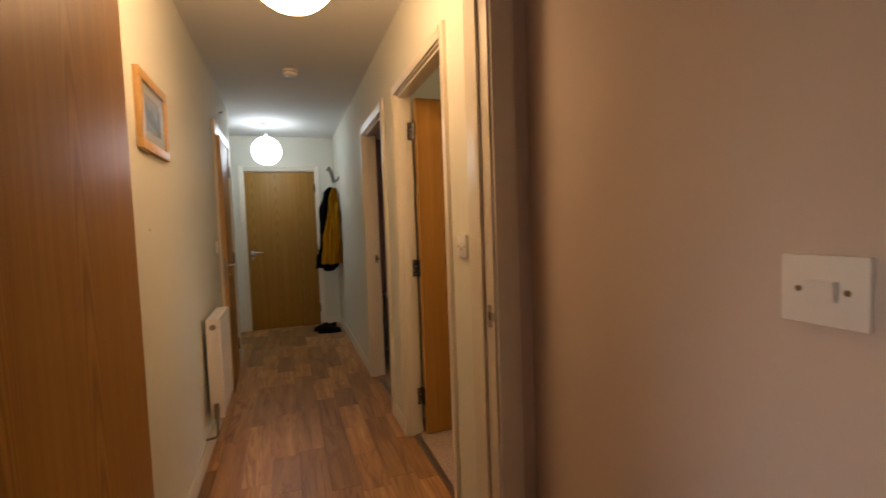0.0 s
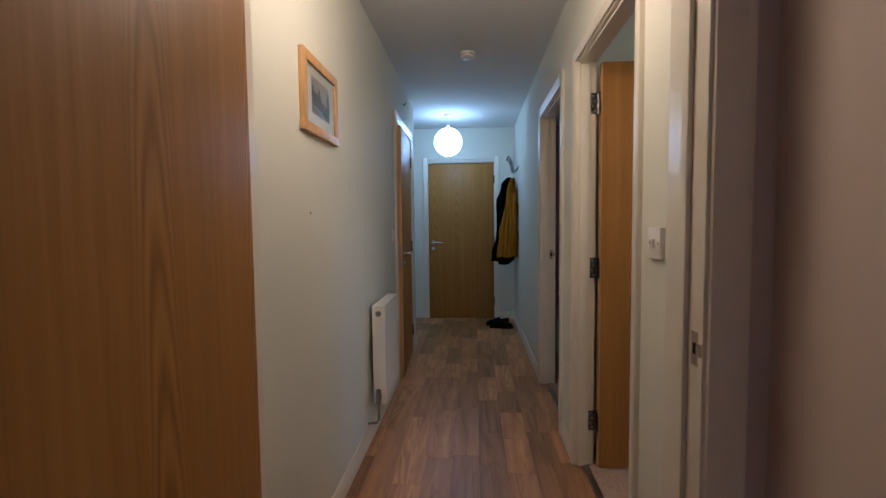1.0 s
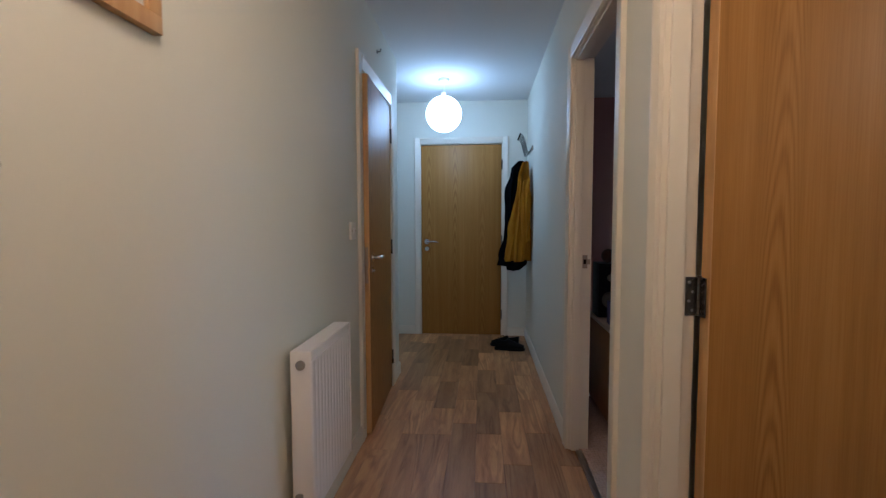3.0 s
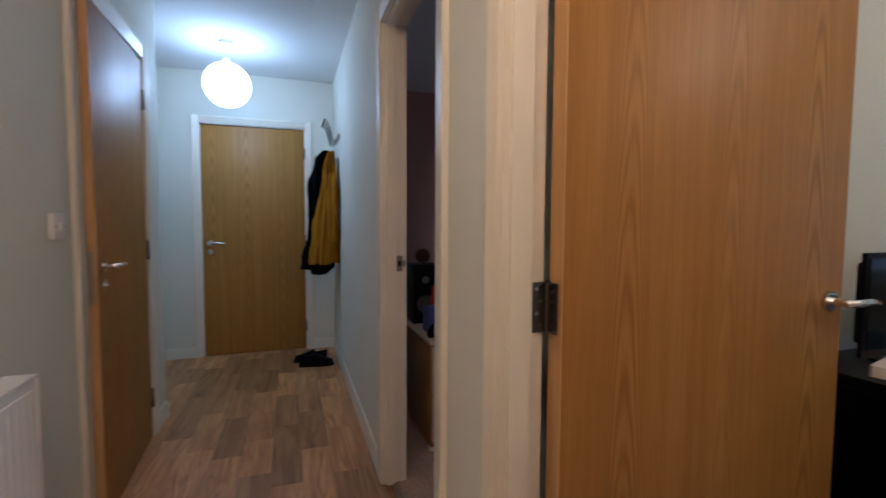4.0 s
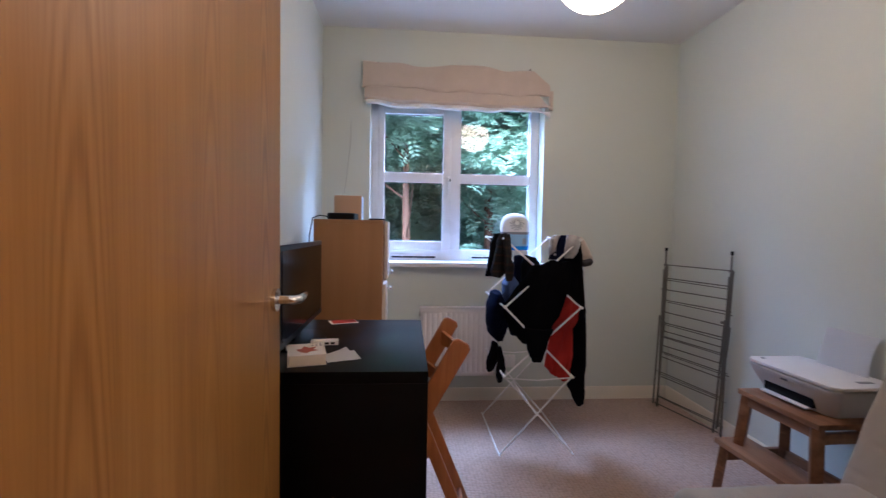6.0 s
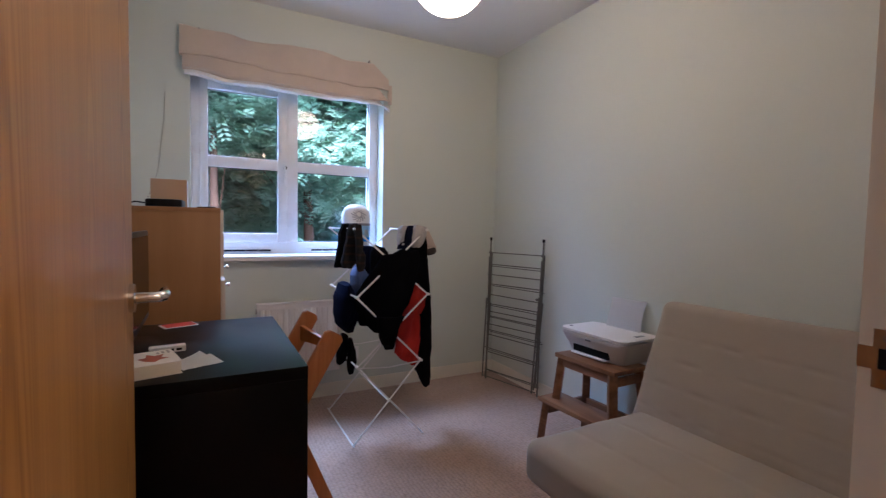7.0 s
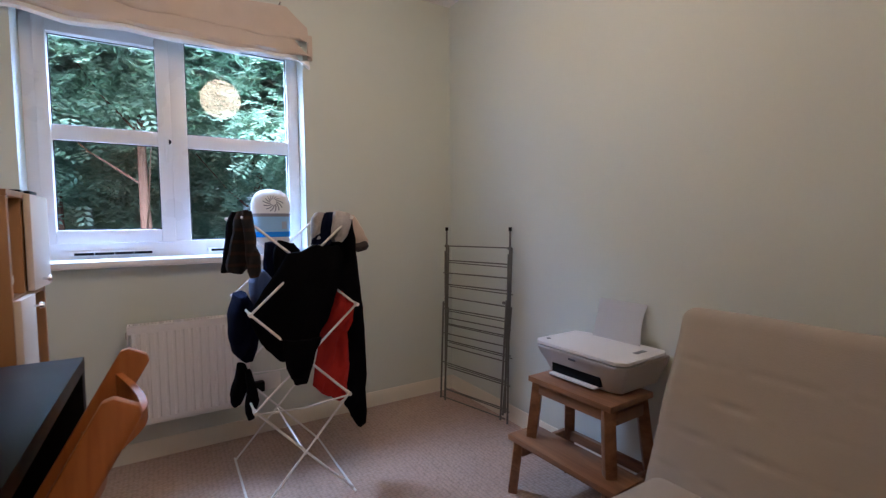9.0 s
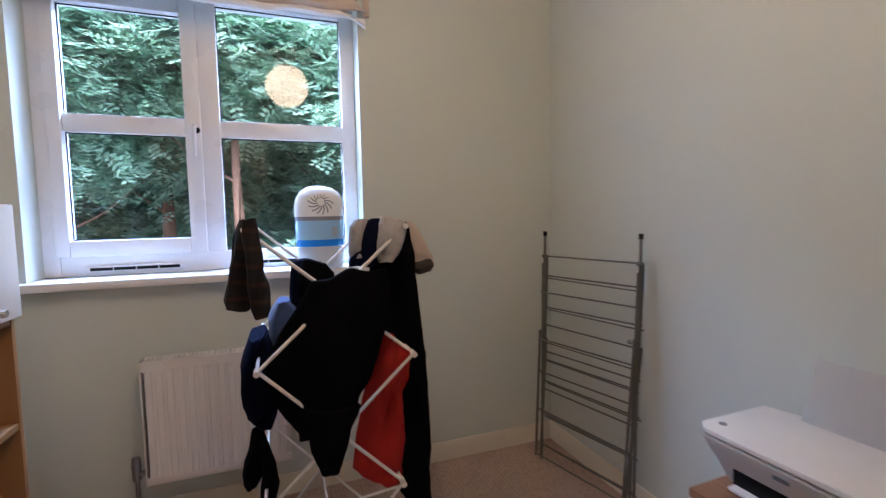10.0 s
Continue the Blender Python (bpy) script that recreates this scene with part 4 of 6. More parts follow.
solid("bag", loft(bmesh.new(), steps([(0.586, 1.17, 4.33, 0.07, 0.08), (0.66, 1.17, 4.33, 0.09, 0.10), (0.80, 1.17, 4.34, 0.07, 0.09), (0.86, 1.17, 4.34, 0.03, 0.05)], 14), 28, 0.02, 9, 5), RED_CLOTH, "slumped red fabric bag on the chest", "bag")
sp = thing("loudspeaker", (1.06, 4.47, 0.585), "black loudspeaker standing on the chest", "loudspeaker")
part("cabinet", boxes(((0.985, 4.40, 0.585), (1.13, 4.56, 0.93)), bevel=0.005), BLACK_PLASTIC, sp)
part("cone", lathe(bmesh.new(), [(0.052, 0.0), (0.05, 0.006), (0.03, -0.004), (0.0, 0.0)], 24, Matrix.Translation((1.057, 4.398, 0.70)) @ pose(0, 0, 0, 90)), GREY_METAL, sp)
part("tweeter", lathe(bmesh.new(), [(0.022, 0.0), (0.02, 0.005), (0.0, 0.008)], 20, Matrix.Translation((1.057, 4.398, 0.84)) @ pose(0, 0, 0, 90)), GREY_METAL, sp)
bm = bmesh.new()
bmesh.ops.create_uvsphere(bm, u_segments=20, v_segments=14, radius=0.045, matrix=Matrix.Translation((1.06, 4.47, 0.975)))
solid("ball", bm, fabric("brown_wool", (0.05, 0.025, 0.02)), "dark brown ball on the loudspeaker", "ball")
solid("scarf", loft(bmesh.new(), steps([(0.586, 1.03, 4.085, 0.05, 0.055), (0.62, 1.03, 4.085, 0.045, 0.05), (0.65, 1.03, 4.085, 0.02, 0.025)], 8), 24, 0.02, 12, 9), BLACK_CLOTH, "crumpled black scarf on the chest edge", "scarf")


# ---- study: window ----
win = thing("window_1", (3.69, 2.01, 0.93), "white casement window with four panes looking onto trees", "window", kind="structure")
FX0, FX1 = 3.655, 3.725
for nm, a, b in (("frame_side", (2.545, 0.935), (2.597, 2.02)), ("frame_side", (1.45, 0.935), (1.507, 2.02)), ("frame_head", (1.507, 1.985), (2.545, 2.02)), ("frame_sill", (1.507, 0.935), (2.545, 1.012)), ("mullion", (1.990, 1.012), (2.068, 1.985))):
    part(nm, boxes(((FX0, a[0], a[1]), (FX1, b[0], b[1])), bevel=0.004), UPVC, win)
SX0, SX1 = 3.640, 3.705
for nm, a, b in (("sash_stile", (2.508, 1.008), (2.552, 1.990)), ("sash_stile", (2.058, 1.008), (2.114, 1.990)), ("sash_rail", (2.114, 1.008), (2.508, 1.068)), ("sash_rail", (2.114, 1.926), (2.508, 1.990))):
    part(nm, boxes(((SX0, a[0], a[1]), (SX1, b[0], b[1])), bevel=0.005), UPVC, win)
part("glazing_bar", boxes(((3.655, 2.114, 1.467), (3.70, 2.508, 1.534)), bevel=0.004), UPVC, win)
part("glazing_bar", boxes(((3.665, 1.507, 1.467), (3.71, 1.990, 1.534)), bevel=0.004), UPVC, win)
for y0, y1, z0, z1, x in ((2.110, 2.512, 1.064, 1.466, 3.68), (2.110, 2.512, 1.530, 1.930, 3.68), (1.503, 1.994, 1.008, 1.466, 3.688), (1.503, 1.994, 1.530, 1.989, 3.688)):
    g = part("pane", boxes(((x, y0, z0), (x + 0.008, y1, z1))), GLASS, win)
    g.visible_shadow = False
GASKET = surface("black_gasket", (0.03, 0.03, 0.03), 0.6)
for y0, y1, z0, z1, x in ((2.114, 2.508, 1.068, 1.467, 3.675), (2.114, 2.508, 1.534, 1.926, 3.675), (1.507, 1.990, 1.012, 1.467, 3.683), (1.507, 1.990, 1.534, 1.985, 3.683)):
    g = 0.0035
    part("gasket", boxes(((x, y0, z0), (x + 0.004, y1, z0 + g)), ((x, y0, z1 - g), (x + 0.004, y1, z1)), ((x, y0, z0 + g), (x + 0.004, y0 + g, z1 - g)), ((x, y1 - g, z0 + g), (x + 0.004, y1, z1 - g))), GASKET, win)
bm = bmesh.new()
rod(bm, (3.640, 2.072, 1.487), (3.630, 2.072, 1.487), 0.012, 16)
part("lock", bm, BLACK_PLASTIC, win, "black lock button")
part("window_handle", tube(bmesh.new(), [(3.640, 2.078, 1.50), (3.622, 2.078, 1.50), (3.616, 2.078, 1.49), (3.614, 2.079, 1.44), (3.616, 2.08, 1.385)], [0.009, 0.009, 0.008, 0.007, 0.006], 10), UPVC, win)
for y0, y1 in ((2.146, 2.467), (1.60, 1.92)):
    bm = boxes(((3.640, y0, 0.952), (3.6555, y1, 0.972)), bevel=0.003)
    part("trickle_vent", bm, UPVC, win)
    for k in range(4):
        a = y0 + 0.012 + (y1 - y0 - 0.024) * k / 4
        part("vent_slot", boxes(((3.6385, a, 0.954), (3.6405, a + (y1 - y0 - 0.024) / 4 - 0.003, 0.9655))), BLACK_PLASTIC, win)
part("window_sill", boxes(((3.472, 1.425, 0.905), (3.6545, 2.622, 0.934)), bevel=0.006), SILL, win)

# roman blind
bl = thing("roman_blind", (EAST, 2.03, 2.22), "gathered oatmeal linen roman blind above the window", "blind")
NY = 60


def blind_sheet(prof, name, mat, lo, hi, amp, thick=0.004, label=""):
    """Profile of (out from wall, height) swept along the blind with sag and creases."""
    bm = bmesh.new()
    fr, bk = [], []
    for i in range(NY + 1):
        u = i / NY
        y = lo + (hi - lo) * u
        col_f, col_b = [], []
        for j, (d, z) in enumerate(prof):
            w = j / (len(prof) - 1)
            e = Vector((y * 5.0, z * 9.0, 1.7))
            dz = amp * 0.012 * noise.noise(e) - 0.010 * math.sin(math.pi * u) * w
            dd = amp * 0.010 * noise.noise(Vector((y * 7.0 + z * 10, z * 4.0, 5.1)))
            edge = max(0.0, 1 - u / 0.085)
            dz -= edge * 0.105 * (1 - w) ** 1.3
            col_f.append(bm.verts.new((EAST - d - dd, y, z + dz)))
            col_b.append(bm.verts.new((EAST - d - dd + thick, y, z + dz)))
        fr.append(col_f), bk.append(col_b)
    n = len(prof)
    for i in range(NY):
        for j in range(n - 1):
            bm.faces.new((fr[i][j], fr[i][j + 1], fr[i + 1][j + 1], fr[i + 1][j]))
            bm.faces.new((bk[i][j], bk[i + 1][j], bk[i + 1][j + 1], bk[i][j + 1]))
        for j in (0, n - 1):
            bm.faces.new((fr[i][j], fr[i + 1][j], bk[i + 1][j], bk[i][j]))
    for c in (0, NY):
        for j in range(n - 1):
            bm.faces.new((fr[c][j], fr[c][j + 1], bk[c][j + 1], bk[c][j]))
    part(name, bm, mat, bl, label)


blind_sheet([(0.010, 2.208), (0.022, 2.202), (0.026, 2.172), (0.030, 2.13), (0.036, 2.085), (0.046, 2.065), (0.044, 2.052), (0.034, 2.046)], "upper_fold", BLIND_FABRIC, 1.427, 2.645, 2.5)
blind_sheet([(0.026, 2.075), (0.034, 2.055), (0.042, 2.03), (0.050, 1.99), (0.056, 1.972), (0.050, 1.962), (0.038, 1.958)], "lower_fold", BLIND_FABRIC, 1.418, 2.632, 2.2)
blind_sheet([(0.022, 2.0), (0.034, 1.965), (0.044, 1.95), (0.046, 1.94), (0.036, 1.932), (0.026, 1.935)], "lining_fold", BLIND_LINING, 1.425, 2.622, 2.2, label="white lining showing below the folds")
for y in (2.55, 2.03, 1.56):
    part("pin", rod(bmesh.new(), (EAST, y, 2.206), (EAST - 0.03, y, 2.208), 0.004, 8), STEEL, bl)
part("end_batten", boxes(((3.495, 1.405, 1.945), (3.515, 1.43, 2.07)), bevel=0.004), BLIND_FABRIC, bl)
solid("hanging_wire", tube(bmesh.new(), [(EAST - 0.004, 2.717, 1.84), (EAST - 0.006, 2.722, 1.70), (EAST - 0.005, 2.738, 1.55), (EAST - 0.010, 2.755, 1.40), (3.40, 2.80, 1.22), (3.20, 2.82, 1.10)], 0.0009, 6), GREY_METAL, "thin grey wire hanging down the window wall", "wire")
so = thing("socket", (EAST, 1.685, 0.27), "white double power socket with a black adaptor plugged in", "socket")
part("plate", boxes(((EAST - 0.010, 1.612, 0.227), (EAST, 1.758, 0.313)), bevel=0.003), WHITE_PLASTIC, so)
for y in (1.648, 1.722):
    part("switch", boxes(((EAST - 0.014, y - 0.008, 0.288), (EAST - 0.0095, y + 0.008, 0.304)), bevel=0.001), WHITE_PLASTIC, so)
part("adaptor", boxes(((EAST - 0.055, 1.698, 0.235), (EAST - 0.0105, 1.746, 0.285)), bevel=0.006), BLACK_PLASTIC, so)

# ---- study: desk ----
desk = thing("desk", (2.145, 2.585, 0), "black-brown desk with solid panel sides", "desk")
part("desktop", boxes(((1.787, 2.287, 0.722), (2.503, 2.88, 0.756)), bevel=0.002), BLACK_WOOD, desk)
part("side_panel", boxes(((1.7875, 2.2875, 0.006), (1.826, 2.875, 0.7217)), bevel=0.0015), BLACK_WOOD, desk)
part("side_panel", boxes(((2.464, 2.2875, 0.006), (2.5025, 2.875, 0.7217)), bevel=0.0015), BLACK_WOOD, desk)
part("back_panel", boxes(((1.827, 2.845, 0.25), (2.463, 2.863, 0.7215))), BLACK_WOOD, desk)

mon = thing("monitor", (2.13, 2.71, 0.756), "black flat-screen monitor, switched off, on the desk", "monitor")
part("bezel", boxes(((1.825, 2.700, 0.800), (2.437, 2.712, 1.097)), bevel=0.004), BLACK_PLASTIC, mon)
part("screen", boxes(((1.843, 2.6975, 0.822), (2.419, 2.7005, 1.081))), SCREEN, mon)
part("rear_shell", boxes(((1.86, 2.712, 0.83), (2.40, 2.745, 1.07)), bevel=0.015), BLACK_PLASTIC, mon)
part("neck", boxes(((2.09, 2.722, 0.765), (2.17, 2.745, 0.86)), bevel=0.005), BLACK_PLASTIC, mon)
part("stand_base", prism(bmesh.new(), [(2.13 + 0.15 * math.cos(a), 2.725 + 0.095 * math.sin(a)) for a in (2 * math.pi * k / 32 for k in range(32))], 0.757, 0.768, "z", 0.003), BLACK_PLASTIC, mon)
solid("monitor_cable", tube(bmesh.new(), [(2.02, 2.735, 0.79), (1.98, 2.72, 0.765), (1.96, 2.68, 0.760), (1.99, 2.655, 0.760), (2.06, 2.66, 0.762)], 0.0028, 8), WHITE_PLASTIC, "thin white cable lying on the desk", "cable")

bk = thing("book", (1.90, 2.64, 0.756), "thick white paperback with a red picture cover", "book")
bm_ = Matrix.Translation((1.905, 2.645, 0.757)) @ pose(0, 0, 0, 0, 0, -76)
part("page_block", boxes(((-0.048, -0.066, 0.002), (0.052, 0.064, 0.030)), bevel=0.0008), surface("page_edges", (0.72, 0.66, 0.55), 0.9, fine=900, vary=0.12, stretch=(0.2, 0.2, 4)), bk, m=bm_)
part("cover", boxes(((-0.051, -0.068, 0.030), (0.054, 0.066, 0.0315)), ((-0.051, -0.068, 0.0), (0.054, 0.066, 0.0015)), ((-0.0525, -0.068, 0.0), (-0.051, 0.066, 0.0315))), surface("cover_card", (0.70, 0.66, 0.60), 0.45, vary=0.03), bk, m=bm_)
RED_INK = surface("red_brown_ink", (0.36, 0.07, 0.03), 0.5, vary=0.2)
part("cover_picture", prism(bmesh.new(), [(-0.018, -0.03), (0.0, -0.045), (0.012, -0.028), (0.034, -0.02), (0.02, -0.006), (0.03, 0.02), (0.008, 0.012), (-0.006, 0.035), (-0.012, 0.004), (-0.03, 0.0)], 0.0314, 0.0319, "z"), RED_INK, bk, m=bm_)
for k, (a, b) in enumerate(((-0.055, -0.028), (-0.022, 0.02), (0.026, 0.05))):
    part("spine_bar", boxes(((-0.0532, a, 0.012), (-0.0524, b, 0.022))), surface("dark_ink", (0.10, 0.06, 0.04), 0.5), bk, m=bm_)
for k in range(3):
    part("title_bar", boxes(((0.040 - 0.012 * k, 0.028, 0.0314), (0.046 - 0.012 * k, 0.056 - 0.006 * k, 0.0319))), surface("grey_ink", (0.35, 0.33, 0.31), 0.5), bk, m=bm_)
PAPER = surface("white_paper", (0.80, 0.79, 0.77), 0.8, vary=0.02)


def sheet(name, m, w, l, label, curl=0.006, parent=None):
    bm = bmesh.new()
    n = 8
    g = [[bm.verts.new((-w / 2 + w * i / n, -l / 2 + l * j / n, 0.0012 + curl * ((i / n) ** 2) * (j / n) + 0.002 * abs(noise.noise(Vector((i * 0.4, j * 0.4, w)))))) for j in range(n + 1)] for i in range(n + 1)]
    for i in range(n):
        for j in range(n):
            bm.faces.new((g[i][j], g[i + 1][j], g[i + 1][j + 1], g[i][j + 1]))
    bmesh.ops.solidify(bm, geom=bm.faces[:], thickness=0.0006)
    return solid(name, bm, PAPER, label, "paper", group="papers on the desk", m=m)


sheet("paper", Matrix.Translation((1.925, 2.545, 0.757)) @ pose(0, 0, 0, 0, 0, -68), 0.10, 0.085, "folded white paper beside the book")
sheet("paper", Matrix.Translation((1.945, 2.560, 0.760)) @ pose(0, 0, 0, 0, 0, -52), 0.085, 0.045, "smaller slip of paper on top", 0.012)
hub = thing("usb_hub", (2.075, 2.62, 0.756), "white multi-port hub on the desk", "hub")
hm = Matrix.Translation((2.078, 2.622, 0.757)) @ pose(0, 0, 0, 0, 0, -84)
part("case", boxes(((-0.045, -0.014, 0), (0.045, 0.014, 0.018)), bevel=0.003), WHITE_PLASTIC, hub, m=hm)
for k in range(4):
    part("port", boxes(((-0.036 + 0.019 * k, -0.0146, 0.005), (-0.023 + 0.019 * k, -0.0138, 0.011))), BLACK_PLASTIC, hub, m=hm)
cdm = Matrix.Translation((2.452, 2.612, 0.757)) @ pose(0, 0, 0, 0, 0, -70)
card = thing("leaflet", (2.452, 2.612, 0.756), "red and white leaflet lying on the desk", "leaflet")
part("sheet", boxes(((-0.055, -0.037, 0.0), (0.055, 0.037, 0.0012))), PAPER, card, m=cdm)
part("red_panel", boxes(((-0.045, -0.028, 0.0012), (0.052, 0.034, 0.0018))), surface("bright_red_ink", (0.62, 0.05, 0.03), 0.4, vary=0.2), card, m=cdm)

# ---- study: storage cabinet ----
CX0, CX1, CY0, CY1, CT = 2.745, 3.145, 2.468, 2.795, 1.19
cab = thing("storage_cabinet", (3.06, 2.63, 0), "birch-effect cube cabinet with two cream doors and open shelves", "cabinet")
part("side_panel", boxes(((CX0, CY0, 0.006), (CX0 + 0.018, CY1, CT - 0.018)), bevel=0.001), BIRCH, cab)
part("side_panel", boxes(((CX1 - 0.018, CY0, 0.006), (CX1, CY1, CT - 0.018)), bevel=0.001), BIRCH, cab)
part("top_panel", boxes(((CX0 - 0.002, CY0 - 0.002, CT - 0.018), (CX1 + 0.002, CY1, CT)), bevel=0.001), BIRCH, cab)
part("back_panel", boxes(((CX0 + 0.018, CY1 - 0.006, 0.01), (CX1 - 0.018, CY1, CT - 0.018))), BIRCH, cab)
part("divider", boxes(((2.900, CY0 + 0.004, 0.03), (2.918, CY1 - 0.006, CT - 0.018)), bevel=0.001), BIRCH, cab)
for z in (0.03, 0.315, 0.60, 0.885):
    for a, b in ((CX0 + 0.018, 2.900), (2.918, CX1 - 0.018)):
        part("shelf", boxes(((a, CY0 + 0.002, z - 0.018), (b, CY1 - 0.006, z)), bevel=0.001), BIRCH, cab)


def cab_door(x0, x1, z0, z1, knob):
    d = part("door", boxes(((x0, CY0 - 0.018, z0), (x1, CY0 - 0.001, z1)), bevel=0.0015), CREAM_DOOR, cab, "plain cream door")
    bm = bmesh.new()
    rod(bm, (knob[0], CY0 - 0.018, knob[1]), (knob[0], CY0 - 0.034, knob[1]), 0.004, 10)
    rod(bm, (knob[0], CY0 - 0.032, knob[1]), (knob[0], CY0 - 0.042, knob[1]), 0.011, 16, 0.009)
    part("knob", bm, CHROME, d)


cab_door(2.911, CX1 - 0.001, 0.888, CT - 0.004, (3.02, 0.915))
cab_door(CX0 + 0.001, 2.907, 0.603, 0.880, (2.885, 0.845))
cab_door(CX0 + 0.001, 2.907, 0.034, 0.312, (2.885, 0.28))
solid("wool_ball", loft(bmesh.new(), [(0.886 + 0.09 * (1 - math.cos(math.pi * k / 12)) / 2, 2.85, 2.53, max(0.004, 0.046 * math.sin(math.pi * k / 12)), max(0.004, 0.046 * math.sin(math.pi * k / 12))) for k in range(13)], 24, 0.003, 9, 2), fabric("cream_wool", (0.66, 0.62, 0.56), 0.15, 150, 0.8), "ball of cream wool on an open shelf", "ball")
rt = thing("router", (2.88, 2.66, CT), "flat black router on the cabinet", "router")
part("case", prism(bmesh.new(), [(2.822, 2.612), (2.93, 2.602), (2.965, 2.622), (2.965, 2.73), (2.93, 2.755), (2.82, 2.745), (2.80, 2.72), (2.80, 2.635)], CT + 0.001, CT + 0.034, "z", 0.008), BLACK_PLASTIC, rt)
part("cable", tube(bmesh.new(), [(2.81, 2.74, CT + 0.015), (2.77, 2.775, CT + 0.018), (2.75, 2.80, CT + 0.005), (2.748, 2.815, CT - 0.08), (2.75, 2.82, 0.9)], 0.003, 8), BLACK_PLASTIC, rt)
cb = thing("cardboard_box", (3.08, 2.68, CT), "small brown cardboard box with a printed side", "box")
part("carton", boxes(((3.035, 2.60, CT), (3.135, 2.745, CT + 0.135)), bevel=0.002), surface("kraft_card", (0.45, 0.30, 0.19), 0.8, vary=0.06, relief=0.1), cb)
part("printed_side", boxes(((3.037, 2.5985, CT + 0.002), (3.134, 2.6002, CT + 0.133))), surface("pale_blue_print", (0.50, 0.58, 0.66), 0.5, coarse=40, vary=0.2), cb, "pale blue printed side")
for x, y in ((2.97, 2.50), (3.01, 2.505)):
    solid("drive", boxes(((x - 0.016, y - 0.02, CT + 0.0005), (x + 0.016, y + 0.03, CT + 0.012)), bevel=0.003), BLACK_PLASTIC, "small black flat gadget on the cabinet", "gadget", group="gadgets on the cabinet")
solid("tablet", boxes(((3.05, 2.475, CT + 0.0005), (3.14, 2.56, CT + 0.014)), bevel=0.003), BLACK_PLASTIC, "black slim box lying at the cabinet edge", "gadget")

# ---- study: folding chair ----
fc = thing("folding_chair", (2.18, 2.35, 0), "orange-stained wooden folding chair pulled up to the desk", "chair")
for x in (1.985, 2.345):
    bm = bmesh.new()
    d = Vector((0, 0.44, -0.775)).normalized()
    mm = Matrix.Translation((x, 2.165, 0.79)) @ d.to_track_quat("-Z", "X").to_matrix().to_4x4()
    L = 0.895
    prism(bm, [(-0.032, -0.012), (-0.020, -0.0), (0.020, 0.0), (0.032, -0.012), (0.030, -L * 0.4), (0.020, -L), (-0.020, -L), (-0.030, -L * 0.4)], -0.011, 0.011, "y", 0.005)
    part("back_post", bm, BEECH, fc, m=mm @ pose(0, 0, 0, 0, 0, 0))
    inner = x + (0.026 if x < 2.1 else -0.026)
    a, b = Vector((inner, 2.292, 0.505)), Vector((inner, 2.088, 0.010))
    d2 = (b - a).normalized()
    m2 = Matrix.Translation(a) @ d2.to_track_quat("-Z", "X").to_matrix().to_4x4()
    part("rear_leg", box(bmesh.new(), (-0.019, -0.011, -(b - a).length), (0.019, 0.011, 0), 0.004, m2), BEECH, fc)
for z, dep, h in ((0.718, 0.055, 0.058), (0.60, 0.048, 0.052)):
    bm = bmesh.new()
    y0 = 2.165 + (0.79 - z) * 0.44 / 0.775
    n, fr = 14, []
    for i in range(n + 1):
        u = i / n
        x = 1.99 + 0.35 * u
        bow = -dep * math.sin(math.pi * u)
        dip = -0.028 * math.sin(math.pi * u) if z > 0.65 else 0.0
        fr.append([bm.verts.new((x, y0 + bow + yy, z + zz + (dip if zz > 0 else 0.0))) for yy, zz in ((-0.007, -h / 2), (0.007, -h / 2), (0.007, h / 2), (-0.007, h / 2))])
    for p, q in zip(fr, fr[1:]):
        for k in range(4):
            bm.faces.new((p[k], p[(k + 1) % 4], q[(k + 1) % 4], q[k]))
    bm.faces.new(fr[0]), bm.faces.new(fr[-1])
    part("back_slat", bm, BEECH, fc)
for k in range(5):
    part("seat_slat", boxes(((1.998, 2.275 + 0.058 * k, 0.425), (2.332, 2.325 + 0.058 * k, 0.441)), bevel=0.004), BEECH, fc)
for x in (2.005, 2.31):
    part("seat_rail", boxes(((x, 2.27, 0.395), (x + 0.02, 2.57, 0.4245)), bevel=0.004), BEECH, fc)
part("stretcher", rod(bmesh.new(), (2.012, 2.130, 0.11), (2.318, 2.130, 0.11), 0.010, 12), BEECH, fc)
part("stretcher", boxes(((1.995, 2.44, 0.26), (2.335, 2.46, 0.30)), bevel=0.004), BEECH, fc)

# ---- study: sofa bed ----
sofa = thing("sofa_bed", (1.32, 1.2, 0), "beige cotton-covered single sofa bed with a padded back", "sofa")
part("seat_mattress", cushion(bmesh.new(), (0.86, 1.02, 0.285), (1.765, 1.595, 0.435), 0.012, 56, 0.045, None, [("y", 1.22), ("y", 1.41)]), SOFA_FABRIC, sofa)
bmx = Matrix.Translation((1.315, 1.065, 0.40)) @ pose(0, 0, 0, 21, 0, 0)
part("back_mattress", cushion(bmesh.new(), (-0.455, -0.135, -0.04), (0.472, 0.0, 0.490), 0.0, 76, 0.04, bmx, [("z", 0.07 + 0.092 * k) for k in range(4)]), SOFA_FABRIC, sofa)
for y in (1.07, 1.53):
    part("frame_rail", rod(bmesh.new(), (0.89, y, 0.27), (1.735, y, 0.27), 0.014, 12), BLACK_PLASTIC, sofa)
